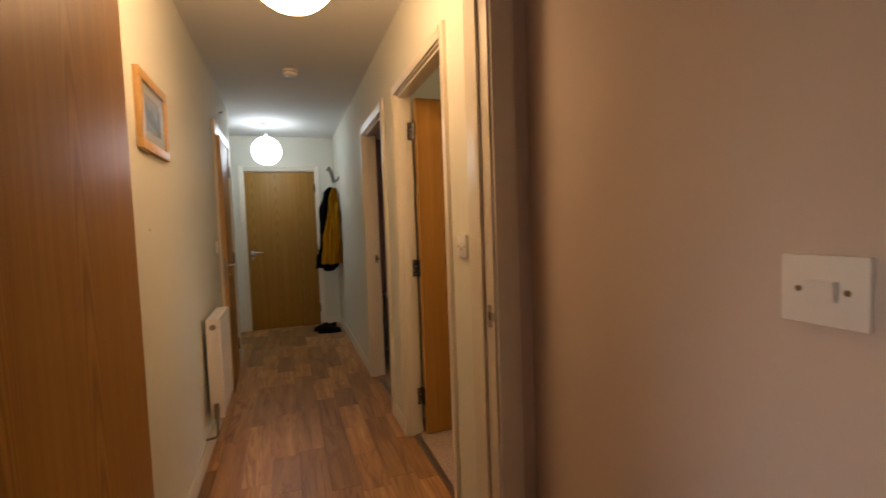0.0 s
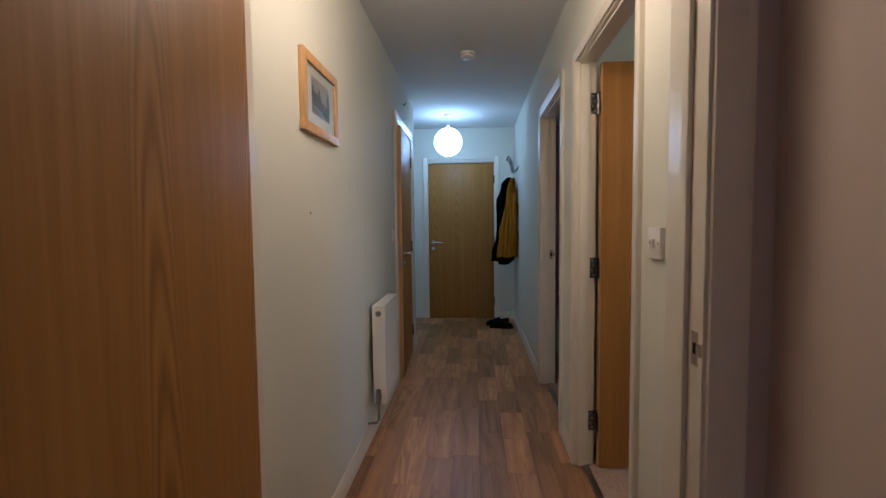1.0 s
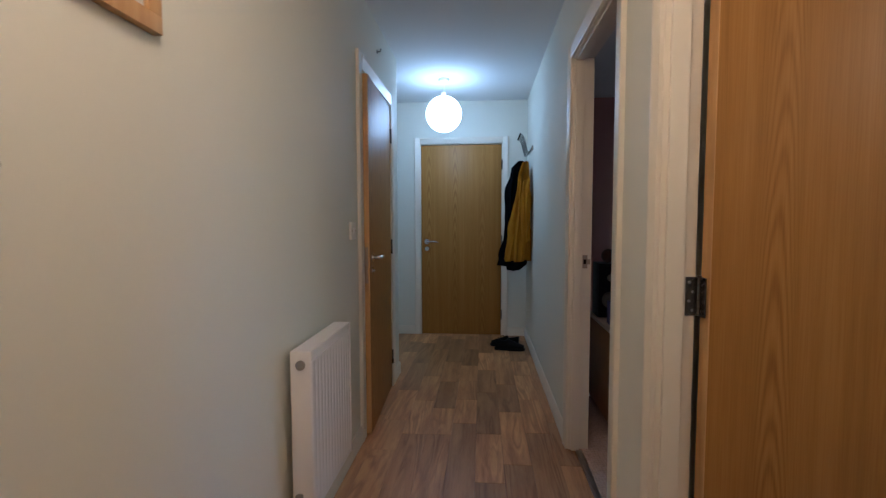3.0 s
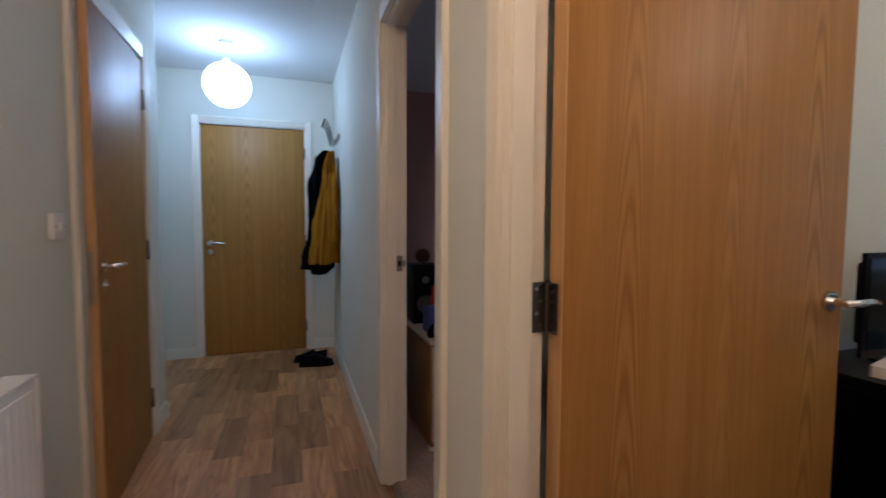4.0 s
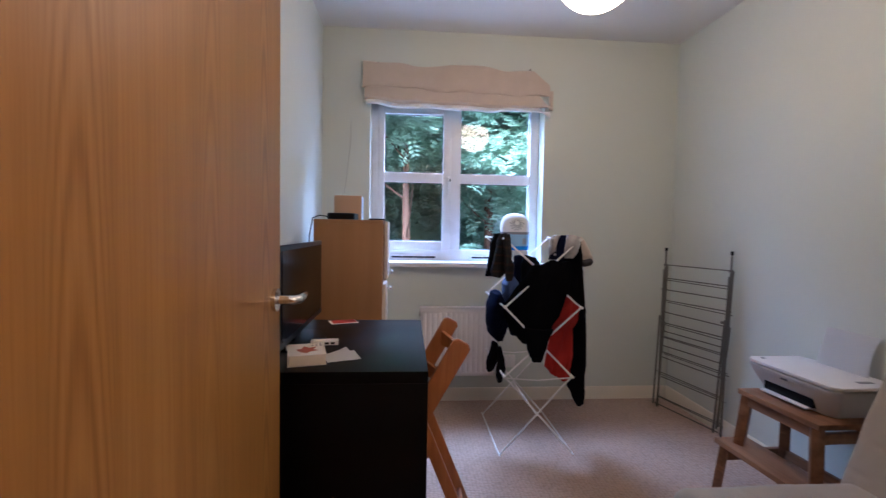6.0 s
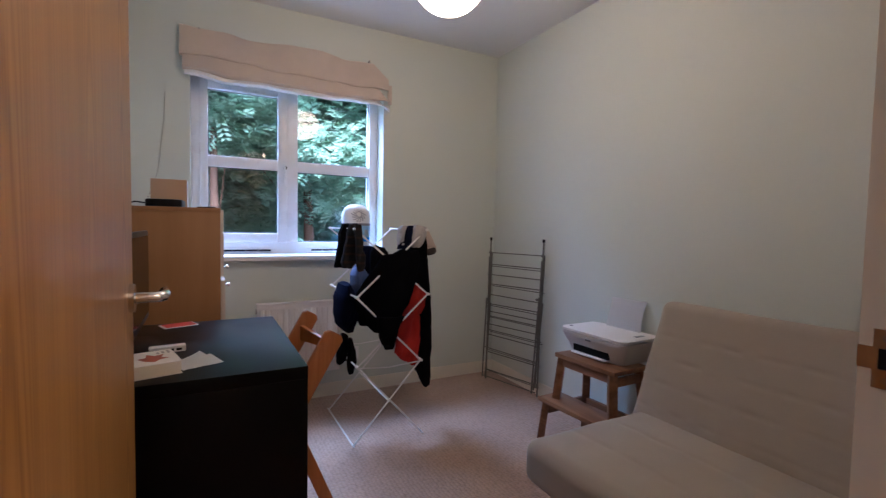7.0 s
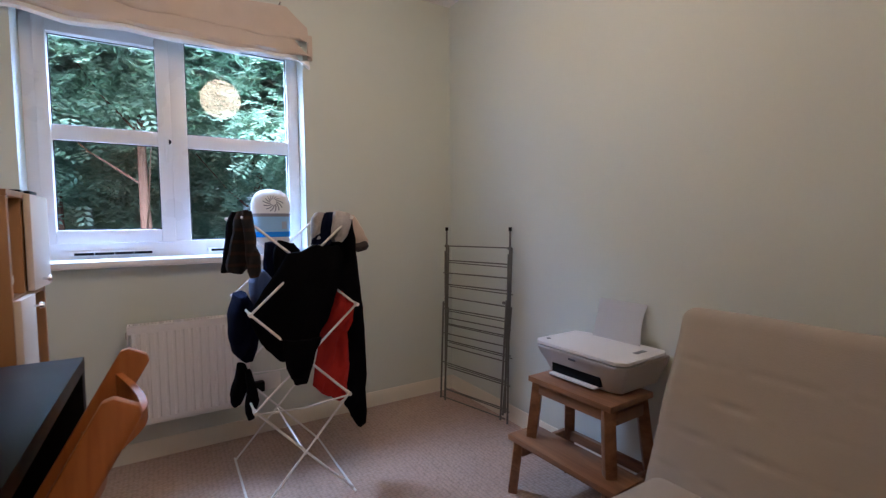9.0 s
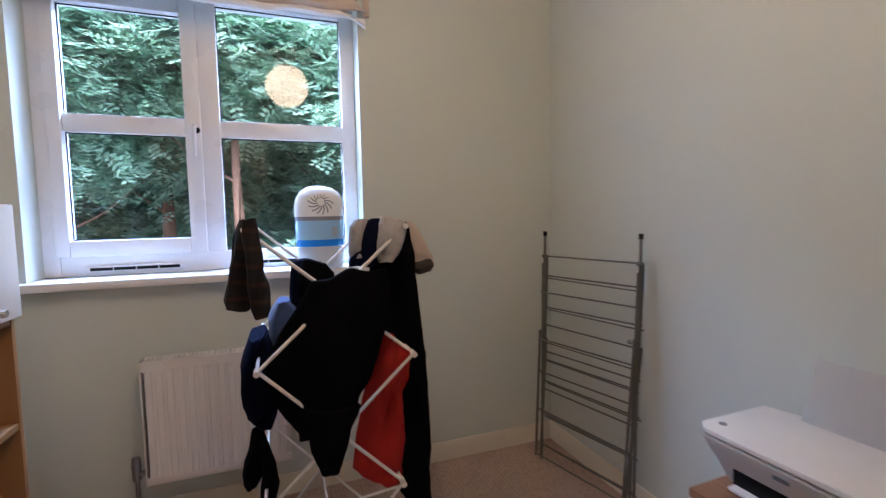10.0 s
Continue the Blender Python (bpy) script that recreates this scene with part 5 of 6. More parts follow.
for x in (0.90, 1.725):
    part("frame_rail", rod(bmesh.new(), (x, 1.07, 0.27), (x, 1.53, 0.27), 0.014, 12), BLACK_PLASTIC, sofa)
    for y in (1.10, 1.48):
        part("leg", rod(bmesh.new(), (x, y, 0.006), (x, y, 0.27), 0.013, 12), BLACK_PLASTIC, sofa)
    part("back_frame", rod(bmesh.new(), (x, 1.02, 0.27), (x, 0.80, 0.72), 0.012, 10), BLACK_PLASTIC, sofa)

# ---- study: step stool and printer ----
st = thing("step_stool", (2.2, 0.78, 0), "stained wooden two-step stool against the wall", "stool")
smx = Matrix.Translation((2.20, 0.90, 0.006)) @ pose(0, 0, 0, 0, 0, 2)
part("top_step", boxes(((-0.19, -0.245, 0.452), (0.19, -0.005, 0.474)), bevel=0.004), STOOL_OAK, st, m=smx)
part("lower_step", boxes(((-0.248, -0.105, 0.208), (0.248, 0.050, 0.230)), bevel=0.004), STOOL_OAK, st, m=smx)


def slant(a, b, w=0.026, t=0.02, cat="leg"):
    a, b = Vector(a), Vector(b)
    d = (b - a)
    q = d.to_track_quat("-Z", "Y").to_matrix().to_4x4()
    part(cat, box(bmesh.new(), (-w, -t, -d.length), (w, t, 0), 0.004, Matrix.Translation(a) @ q), STOOL_OAK, st, m=smx)


for sx in (-1, 1):
    slant((sx * 0.160, -0.03, 0.452), (sx * 0.180, -0.016, 0.231), 0.020, 0.020)
    slant((sx * 0.160, -0.215, 0.452), (sx * 0.200, -0.255, 0.0), 0.020, 0.020)
    slant((sx * 0.212, 0.026, 0.208), (sx * 0.228, 0.045, 0.0), 0.018, 0.018)
    part("side_rail", boxes(((sx * 0.168 - 0.010, -0.23, 0.395), (sx * 0.168 + 0.010, -0.02, 0.435)), bevel=0.003), STOOL_OAK, st, m=smx)
    part("side_rail", boxes(((sx * 0.194 - 0.010, -0.245, 0.155), (sx * 0.194 + 0.010, 0.03, 0.20)), bevel=0.003), STOOL_OAK, st, m=smx)
part("cross_rail", boxes(((-0.155, -0.035, 0.41), (0.155, -0.017, 0.448)), bevel=0.003), STOOL_OAK, st, m=smx)
part("cross_rail", boxes(((-0.17, -0.245, 0.16), (0.17, -0.225, 0.20)), bevel=0.003), STOOL_OAK, st, m=smx)

pr = thing("printer", (2.19, 0.7, 0.48), "light grey all-in-one inkjet printer on the stool", "printer")
GREY_PLASTIC = surface("warm_grey_plastic", (0.56, 0.53, 0.50), 0.45, vary=0.02, relief=0.05)
LID = surface("pale_grey_lid", (0.74, 0.71, 0.68), 0.4, vary=0.02, relief=0.05)
pm = Matrix.Translation((2.226, 0.688, 0.4805)) @ pose(0, 0, 0, 0, 0, 1.5)
bm = bmesh.new()
lo = [(-0.165, -0.125), (0.165, -0.125), (0.165, 0.085), (0.13, 0.105), (-0.13, 0.105), (-0.165, 0.085)]
hi = [(-0.208, -0.14), (0.208, -0.14), (0.212, 0.12), (0.185, 0.148), (-0.185, 0.148), (-0.212, 0.12)]
rings = [[bm.verts.new((x + (X - x) * f, y + (Y - y) * f, z)) for (x, y), (X, Y) in zip(lo, hi)] for f, z in ((0.0, 0.0), (0.35, 0.04), (0.8, 0.085), (1.0, 0.112))]
for a, b in zip(rings, rings[1:]):
    for k in range(6):
        bm.faces.new((a[k], a[(k + 1) % 6], b[(k + 1) % 6], b[k]))
bm.faces.new(rings[0]), bm.faces.new(rings[-1])
bmesh.ops.bevel(bm, geom=[e for e in bm.edges], offset=0.004, segments=2, affect="EDGES")
part("body", bm, GREY_PLASTIC, pr, m=pm)
part("scanner_lid", prism(bmesh.new(), [(-0.207, -0.10), (-0.19, -0.13), (0.12, -0.135), (0.207, -0.11), (0.21, 0.118), (0.183, 0.146), (-0.183, 0.146), (-0.21, 0.118)], 0.1158, 0.129, "z", 0.004), LID, pr, m=pm)
part("output_slot", boxes(((-0.105, 0.085, 0.016), (0.12, 0.128, 0.052)), bevel=0.002), BLACK_PLASTIC, pr, m=pm)
part("output_tray", boxes(((-0.10, 0.10, 0.010), (0.115, 0.150, 0.0175)), bevel=0.002), LID, pr, m=pm)
part("control_strip", boxes(((-0.165, -0.06, 0.1285), (-0.145, 0.0, 0.1304)), bevel=0.0005), surface("grey_keys", (0.2, 0.2, 0.2), 0.4), pr, m=pm)
part("power_button", rod(bmesh.new(), (0.175, 0.09, 0.1285), (0.175, 0.09, 0.1306), 0.009, 14), surface("dark_keys", (0.15, 0.15, 0.15), 0.4), pr, m=pm)
part("maker_mark", boxes(((-0.012, 0.146, 0.089), (0.02, 0.1492, 0.096))), surface("mark_ink", (0.12, 0.12, 0.13), 0.4), pr, m=pm)
bm = bmesh.new()
n, cols = 8, []
for i in range(n + 1):
    u = i / n
    cols.append([bm.verts.new((x * (1 - 0.08 * math.sin(u * 3)), -0.098 - 0.035 * u - 0.012 * u * u, 0.122 + 0.19 * u - 0.03 * u * u)) for x in (-0.112, -0.05, 0.05, 0.112)])
for p, q in zip(cols, cols[1:]):
    for k in range(3):
        bm.faces.new((p[k], p[k + 1], q[k + 1], q[k]))
bmesh.ops.solidify(bm, geom=bm.faces[:], thickness=0.003)
part("paper_support", bm, PAPER, pr, "upright paper feed flap", m=pm)

# ---- study: folded grey airer leaning on the wall ----
ga = thing("folded_airer", (3.13, 0.68, 0), "folded grey metal clothes airer leaning in the corner", "clothes airer")
gx, gz = Vector((-0.419, -0.096, 0.0)).normalized(), Vector((-0.073, -0.044, 0.995)).normalized()
gy = gz.cross(gx).normalized()
gm = Matrix.Translation((3.344, 0.702, 0.018)) @ Matrix((gx, gy, gx.cross(gy))).transposed().to_4x4()
GW, GH = 0.468, 1.02
for k, (dx, h0, h1, dy) in enumerate(((0.0, 0.0, GH, 0.0), (GW, 0.0, GH, 0.0), (-0.014, 0.02, 0.60, -0.022), (GW - 0.030, 0.02, 0.66, -0.022), (-0.010, 0.24, 0.93, 0.016), (GW - 0.018, 0.24, 0.93, 0.016), (-0.024, 0.0, 0.56, 0.018), (GW - 0.045, 0.03, 0.62, 0.018), (0.012, 0.06, 0.90, -0.010), (GW - 0.010, 0.06, 0.90, -0.010))):
    part("upright", rod(bmesh.new(), (dx, dy, h0), ((0.0 if dx < 0.2 else GW) if k > 1 else dx, dy, h1), 0.0056, 10), GREY_METAL, ga, m=gm)
for dx in (0.0, GW):
    part("end_cap", rod(bmesh.new(), (dx, 0, GH), (dx, 0, GH + 0.02), 0.009, 10), BLACK_PLASTIC, ga, m=gm)
rr = random.Random(8)
for k, z in enumerate((0.03, 0.075, 0.20, 0.235, 0.33, 0.36, 0.415, 0.47, 0.50, 0.56, 0.625, 0.70, 0.775, 0.845, 0.93)):
    dy = (-0.022, 0.0, 0.018)[k % 3]
    part("rung", rod(bmesh.new(), (0.0, dy, z + rr.uniform(-0.004, 0.004)), (GW, dy, z + rr.uniform(-0.004, 0.004)), 0.0036, 8), GREY_METAL, ga, m=gm)
    if k % 2:
        part("rung", rod(bmesh.new(), (0.0, dy + 0.014, z - 0.014), (GW, dy + 0.014, z - 0.016), 0.0030, 8), GREY_METAL, ga, m=gm)
for dx, z in ((0.0, 0.93), (GW, 0.93), (0.0, 0.58), (GW - 0.03, 0.64)):
    part("joint", rod(bmesh.new(), (dx - 0.010, 0, z), (dx + 0.010, 0, z), 0.008, 10), GREY_METAL, ga, m=gm)

# ---- study: white airer with washing ----
wa = thing("clothes_airer", (3.03, 1.67, 0), "white wire concertina clothes airer hung with washing", "clothes airer")
AX0, AX1 = 2.775, 3.285
LV = [(0.008, 1.868, 1.485), (0.410, 1.850, 1.500), (0.765, 1.855, 1.462), (1.110, 1.866, 1.478)]
for ax in (AX0, AX1):
    for (z0, l0, r0), (z1, l1, r1) in zip(LV, LV[1:]):
        part("strut", rod(bmesh.new(), (ax, l0, z0), (ax, r1, z1), 0.0047, 8), WHITE_WIRE, wa)
        part("strut", rod(bmesh.new(), (ax + 0.012, r0, z0), (ax + 0.012, l1, z1), 0.0047, 8), WHITE_WIRE, wa)
for z, l, r in LV:
    for y in (l, r):
        part("rail", rod(bmesh.new(), (AX0 - 0.012, y, z), (AX1 + 0.022, y, z), 0.0045, 8), WHITE_WIRE, wa)
        if z > 0.1:
            for ax in (AX0, AX1):
                part("joint", rod(bmesh.new(), (ax - 0.014, y, z), (ax + 0.022, y, z), 0.0075, 12), WHITE_PLASTIC, wa)
for (z0, l0, r0), (z1, l1, r1) in zip(LV, LV[1:]):
    part("rail", rod(bmesh.new(), (AX0, (l0 + r0) / 2, (z0 + z1) / 2), (AX1, (l0 + r0) / 2, (z0 + z1) / 2), 0.004, 8), WHITE_WIRE, wa)
part("tie_bar", tube(bmesh.new(), [(AX0 - 0.004, 1.85, 0.405), (AX0 - 0.006, 1.68, 0.392), (AX0 - 0.004, 1.50, 0.405)], 0.0035, 8), WHITE_WIRE, wa)
part("tie_bar", tube(bmesh.new(), [(AX1 + 0.004, 1.85, 0.405), (AX1 + 0.006, 1.68, 0.392), (AX1 + 0.004, 1.50, 0.405)], 0.0035, 8), WHITE_WIRE, wa)


def hang(name, rows, x, thick, mat, label, category, crease=0.012, n=26, w=16, seed=0.0, tilt=0.0, parent=None):
    """Washing: outline rows of (height, near side, far side), a body of folds with real thickness."""
    bm = bmesh.new()
    rows = steps(rows, n)
    fr, bk = [], []
    for i, (z, a, b) in enumerate(rows):
        f, g = [], []
        for j in range(w + 1):
            u = j / w
            ragged = 0.008 * min(1.0, abs(a - b) / 0.1)
            y = a + (b - a) * u + ragged * (1 - u) * noise.noise(Vector((z * 17, seed, 5.0))) + ragged * u * noise.noise(Vector((z * 17, seed, 9.0)))
            e = noise.noise(Vector((y * 26 + seed, z * 5 + seed, 0.3))) + 0.6 * noise.noise(Vector((y * 55 + z * 20, z * 16, seed)))
            round_off = math.sqrt(max(0.0, 1 - (2 * u - 1) ** 4))
            t = thick * (0.25 + 0.75 * round_off) * (0.75 + 0.25 * math.sin(math.pi * min(1, i / n * 1.2)))
            xx = x + tilt * max(0.0, y - 1.69)
            jz = 0.014 * noise.noise(Vector((y * 20, seed, 2.0)))
            f.append(bm.verts.new((xx - t / 2 + crease * e, y + 0.004 * e, z + jz)))
            g.append(bm.verts.new((xx + t / 2 + crease * e * 0.6, y + 0.004 * e, z + jz)))
        fr.append(f), bk.append(g)
    for i in range(n):
        for j in range(w):
            bm.faces.new((fr[i][j], fr[i][j + 1], fr[i + 1][j + 1], fr[i + 1][j]))
            bm.faces.new((bk[i][j], bk[i + 1][j], bk[i + 1][j + 1], bk[i][j + 1]))
        for j in (0, w):
            bm.faces.new((fr[i][j], fr[i + 1][j], bk[i + 1][j], bk[i][j]))
    for i in (0, n):
        for j in range(w):
            bm.faces.new((fr[i][j], fr[i][j + 1], bk[i][j + 1], bk[i][j]))
    if parent is not None:
        return part(name, bm, mat, parent, label)
    return solid(name, bm, mat, label, category, group="washing on the airer")


sw = thing("sweatshirt", (2.75, 1.68, 0.9), "black sweatshirt draped over the airer rails", "sweatshirt", "washing on the airer")
hang("body", [(1.002, 1.640, 1.535), (0.977, 1.715, 1.52), (0.92, 1.755, 1.525), (0.858, 1.785, 1.538), (0.782, 1.832, 1.562), (0.723, 1.842, 1.589), (0.68, 1.832, 1.606), (0.636, 1.805, 1.625), (0.590, 1.770, 1.645), (0.575, 1.755, 1.65)], 2.752, 0.035, BLACK_CLOTH, "", "", 0.008, 40, 24, 1.0, 0.75, sw)
hang("sleeve", [(0.66, 1.745, 1.612), (0.61, 1.742, 1.632), (0.55, 1.734, 1.652), (0.515, 1.724, 1.664)], 2.742, 0.05, BLACK_CLOTH, "", "", 0.008, 18, 12, 51.0, 0.5, sw)
hang("cuff", [(0.520, 1.722, 1.664), (0.497, 1.716, 1.672)], 2.742, 0.042, BLACK_CLOTH, "", "", 0.004, 6, 12, 51.0, 0.2, sw)
tr = thing("trousers", (2.9, 1.48, 1.1), "long black trousers hanging from the top rail", "trousers", "washing on the airer")
hang("waistband", [(1.118, 1.505, 1.440), (1.075, 1.515, 1.432)], 2.89, 0.09, BLACK_CLOTH, "", "", 0.006, 6, 14, 4.0, 0.0, tr)
hang("leg", [(1.09, 1.515, 1.432), (0.96, 1.535, 1.417), (0.726, 1.508, 1.400), (0.604, 1.484, 1.392), (0.484, 1.482, 1.387), (0.365, 1.492, 1.387), (0.315, 1.482, 1.388), (0.265, 1.458, 1.389), (0.226, 1.428, 1.390)], 2.88, 0.045, BLACK_CLOTH, "", "", 0.010, 36, 16, 4.0, 0.0, tr)
hang("leg", [(1.09, 1.54, 1.440), (0.90, 1.545, 1.425), (0.68, 1.50, 1.410), (0.49, 1.49, 1.405), (0.36, 1.48, 1.405)], 2.935, 0.035, BLACK_CLOTH, "", "", 0.010, 26, 14, 9.0, 0.0, tr)
ts = thing("t_shirt", (2.835, 1.52, 0.8), "red T-shirt hanging over a middle rail", "T-shirt", "washing on the airer")
hang("body", [(0.80, 1.562, 1.500), (0.739, 1.568, 1.482), (0.628, 1.588, 1.478), (0.519, 1.616, 1.476), (0.440, 1.626, 1.480), (0.415, 1.60, 1.484), (0.39, 1.565, 1.488)], 2.84, 0.035, RED_CLOTH, "", "", 0.022, 34, 22, 7.0, 0.0, ts)
hang("sleeve", [(0.815, 1.575, 1.515), (0.77, 1.575, 1.468), (0.70, 1.562, 1.474), (0.655, 1.55, 1.49)], 2.806, 0.022, RED_CLOTH, "", "", 0.026, 18, 20, 61.0, 0.0, ts)
hang("hem", [(0.395, 1.566, 1.488), (0.370, 1.528, 1.497)], 2.84, 0.03, RED_CLOTH, "", "", 0.008, 5, 14, 7.0, 0.0, ts)
hang("vest", [(0.812, 1.880, 1.835), (0.761, 1.898, 1.812), (0.685, 1.909, 1.804), (0.629, 1.909, 1.804), (0.588, 1.896, 1.812), (0.555, 1.862, 1.827)], 3.0, 0.24, NAVY_CLOTH, "navy vest folded over a side rail", "vest", 0.034, 24, 16, 11.0)
bs = thing("black_sock", (2.93, 1.86, 0.5), "pair of black socks hanging from a low rail", "sock", "washing on the airer")
hang("sock_leg", [(0.540, 1.886, 1.852), (0.495, 1.899, 1.842), (0.432, 1.914, 1.852), (0.40, 1.910, 1.866), (0.385, 1.902, 1.876)], 2.95, 0.07, BLACK_CLOTH, "", "", 0.014, 16, 12, 13.0, 0.0, bs)
hang("sock_leg", [(0.530, 1.862, 1.842), (0.47, 1.860, 1.824), (0.41, 1.866, 1.816), (0.37, 1.868, 1.824), (0.345, 1.860, 1.836)], 2.90, 0.06, BLACK_CLOTH, "", "", 0.014, 16, 12, 14.0, 0.0, bs)
hang("shorts", [(0.905, 1.806, 1.768), (0.86, 1.830, 1.740), (0.813, 1.828, 1.740), (0.767, 1.815, 1.745), (0.70, 1.80, 1.75)], 2.98, 0.14, BLUE_CLOTH, "faded blue cotton shorts on an inner rail", "shorts", 0.034, 20, 14, 17.0)
hang("leggings", [(1.018, 1.728, 1.672), (0.985, 1.746, 1.655), (0.931, 1.750, 1.660), (0.875, 1.748, 1.690), (0.84, 1.745, 1.70)], 2.90, 0.05, BLACK_CLOTH, "black leggings folded over an inner rail", "leggings", 0.014, 22, 18, 18.0)
hang("jumper", [(1.012, 1.758, 1.672), (0.946, 1.766, 1.648), (0.88, 1.774, 1.638), (0.815, 1.800, 1.640), (0.727, 1.815, 1.643), (0.635, 1.798, 1.646), (0.575, 1.765, 1.665)], 3.00, 0.10, NAVY_CLOTH, "navy jumper draped behind the sweatshirt", "jumper", 0.034, 30, 20, 19.0)
hang("grey_sock", [(1.128, 1.600, 1.556), (1.112, 1.612, 1.552), (1.078, 1.616, 1.557), (1.045, 1.616, 1.565), (1.025, 1.611, 1.577)], 2.85, 0.05, GREY_CLOTH, "light grey sock over the top rail", "sock", 0.018, 20, 20, 23.0)
hang("dark_sock", [(1.130, 1.562, 1.522), (1.112, 1.570, 1.518), (1.055, 1.589, 1.525), (1.025, 1.615, 1.533), (1.005, 1.618, 1.545)], 2.83, 0.05, NAVY_CLOTH, "dark navy sock over the top rail", "sock", 0.018, 20, 20, 29.0)
hang("marl_sock", [(1.130, 1.530, 1.472), (1.112, 1.540, 1.466), (1.077, 1.544, 1.473), (1.033, 1.548, 1.497), (1.01, 1.542, 1.512)], 2.80, 0.05, GREY_CLOTH, "pale marl sock over the front rail", "sock", 0.018, 20, 20, 31.0)
gs = thing("beige_sock", (2.9, 1.42, 1.05), "beige sock with a dark sole at the rail end", "sock", "washing on the airer")
hang("sock_leg", [(1.122, 1.452, 1.425), (1.10, 1.454, 1.409), (1.052, 1.446, 1.379), (1.016, 1.434, 1.362), (0.995, 1.426, 1.362)], 2.90, 0.07, BEIGE_CLOTH, "", "", 0.006, 14, 12, 37.0, 0.0, gs)
hang("sole", [(1.006, 1.432, 1.359), (0.985, 1.424, 1.357), (0.967, 1.409, 1.370)], 2.895, 0.06, DARK_KNIT, "dark grey sole", "", 0.005, 8, 12, 38.0, 0.0, gs)


def plaid():
    m, n, l, b = material("brown_plaid_knit", 0.95)
    v = coords(n, l, (1, 1, 1))
    wv = n.new("ShaderNodeTexWave")
    wv.bands_direction = "Z"
    wv.inputs["Scale"].default_value, wv.inputs["Distortion"].default_value = 7.5, 1.2
    l.new(v, wv.inputs["Vector"])
    w2 = n.new("ShaderNodeTexWave")
    w2.bands_direction = "Y"
    w2.inputs["Scale"].default_value, w2.inputs["Distortion"].default_value = 9.0, 1.0
    l.new(v, w2.inputs["Vector"])
    c = ramp(n, l, wv.outputs["Fac"], [(0.4, (0.006, 0.006, 0.008)), (0.75, (0.009, 0.005, 0.004)), (0.93, (0.035, 0.014, 0.008))])
    l.new(mix(n, l, 0.45, c, ramp(n, l, w2.outputs["Fac"], [(0.4, (0.006, 0.006, 0.008)), (0.85, (0.012, 0.007, 0.005))])), b.inputs["Base Color"])
    return m


PLAID = plaid()
hang("plaid_sock", [(1.132, 1.872, 1.842), (1.10, 1.872, 1.834), (1.05, 1.868, 1.828), (1.00, 1.866, 1.824), (0.951, 1.864, 1.816), (0.918, 1.862, 1.813), (0.897, 1.853, 1.822)], 2.772, 0.045, PLAID, "brown and black plaid sock over the top corner", "sock", 0.014, 24, 14, 41.0)
hang("plaid_sock", [(1.138, 1.880, 1.845), (1.107, 1.887, 1.838), (1.049, 1.898, 1.832), (0.982, 1.915, 1.832), (0.935, 1.925, 1.843), (0.913, 1.920, 1.868)], 2.835, 0.05, PLAID, "brown and black plaid sock hanging beside its pair", "sock", 0.016, 24, 14, 42.0)
hang("black_sock", [(1.138, 1.888, 1.856), (1.082, 1.906, 1.852), (0.997, 1.917, 1.834), (0.933, 1.927, 1.834), (0.906, 1.928, 1.848)], 2.94, 0.07, BLACK_CLOTH, "black sock behind the plaid one", "sock", 0.016, 18, 12, 43.0)

# dehumidifier on the sill
dh = thing("dehumidifier", (3.56, 1.625, 0.934), "white domed moisture absorber with a blue tank on the sill", "dehumidifier")
DHC = (3.562, 1.626)


def oval(prof, name, mat, label=""):
    bm = bmesh.new()
    lathe(bm, prof, 40, Matrix.Translation((DHC[0], DHC[1], 0)) @ Matrix.Diagonal((0.66, 1.08, 1.0, 1)))
    return part(name, bm, mat, dh, label)


BLUE_TANK = surface("clear_blue_plastic", (0.30, 0.52, 0.72), 0.15, vary=0.05, relief=0)
oval([(0.080, 0.9345), (0.084, 0.94), (0.084, 1.015), (0.078, 1.022)], "stand", surface("frosted_grey_plastic", (0.50, 0.53, 0.55), 0.4, vary=0.04), "frosted grey stand")
oval([(0.082, 1.020), (0.088, 1.024), (0.088, 1.048)], "tank_band", surface("bright_blue_plastic", (0.02, 0.24, 0.75), 0.25, vary=0.04), "bright blue band")
oval([(0.088, 1.048), (0.089, 1.06), (0.089, 1.12), (0.087, 1.128)], "tank", BLUE_TANK, "pale blue water tank")
oval([(0.088, 1.126), (0.090, 1.13), (0.090, 1.142)], "collar", surface("grey_collar", (0.22, 0.22, 0.24), 0.4), "dark grey collar")
oval([(0.090, 1.142), (0.092, 1.16), (0.091, 1.19), (0.084, 1.22), (0.070, 1.245), (0.045, 1.262), (0.018, 1.268), (0.0, 1.269)], "dome", WHITE_PLASTIC, "white vented dome")
for k in range(14):
    a = 2 * math.pi * k / 14
    pts = []
    for r in (0.015, 0.027, 0.039, 0.050):
        aa = a + (r - 0.014) * 16
        py, pz = DHC[1] - 0.002 + r * math.cos(aa), 1.20 + r * math.sin(aa)
        q = min(0.98, math.sqrt(((py - DHC[1]) / 0.0915) ** 2 + (max(0, pz - 1.175) / 0.094) ** 2))
        pts.append((DHC[0] - 0.0605 * math.sqrt(1 - q * q) - 0.0005, py, pz))
    part("vent_slot", tube(bmesh.new(), pts, 0.0028, 6), surface("slot_grey", (0.25, 0.25, 0.26), 0.5) if k == 0 else bpy.data.materials["slot_grey"], dh)
part("label_patch", boxes(((3.5025, 1.562, 1.062), (3.506, 1.585, 1.10))), surface("label_grey", (0.35, 0.42, 0.48), 0.5), dh)


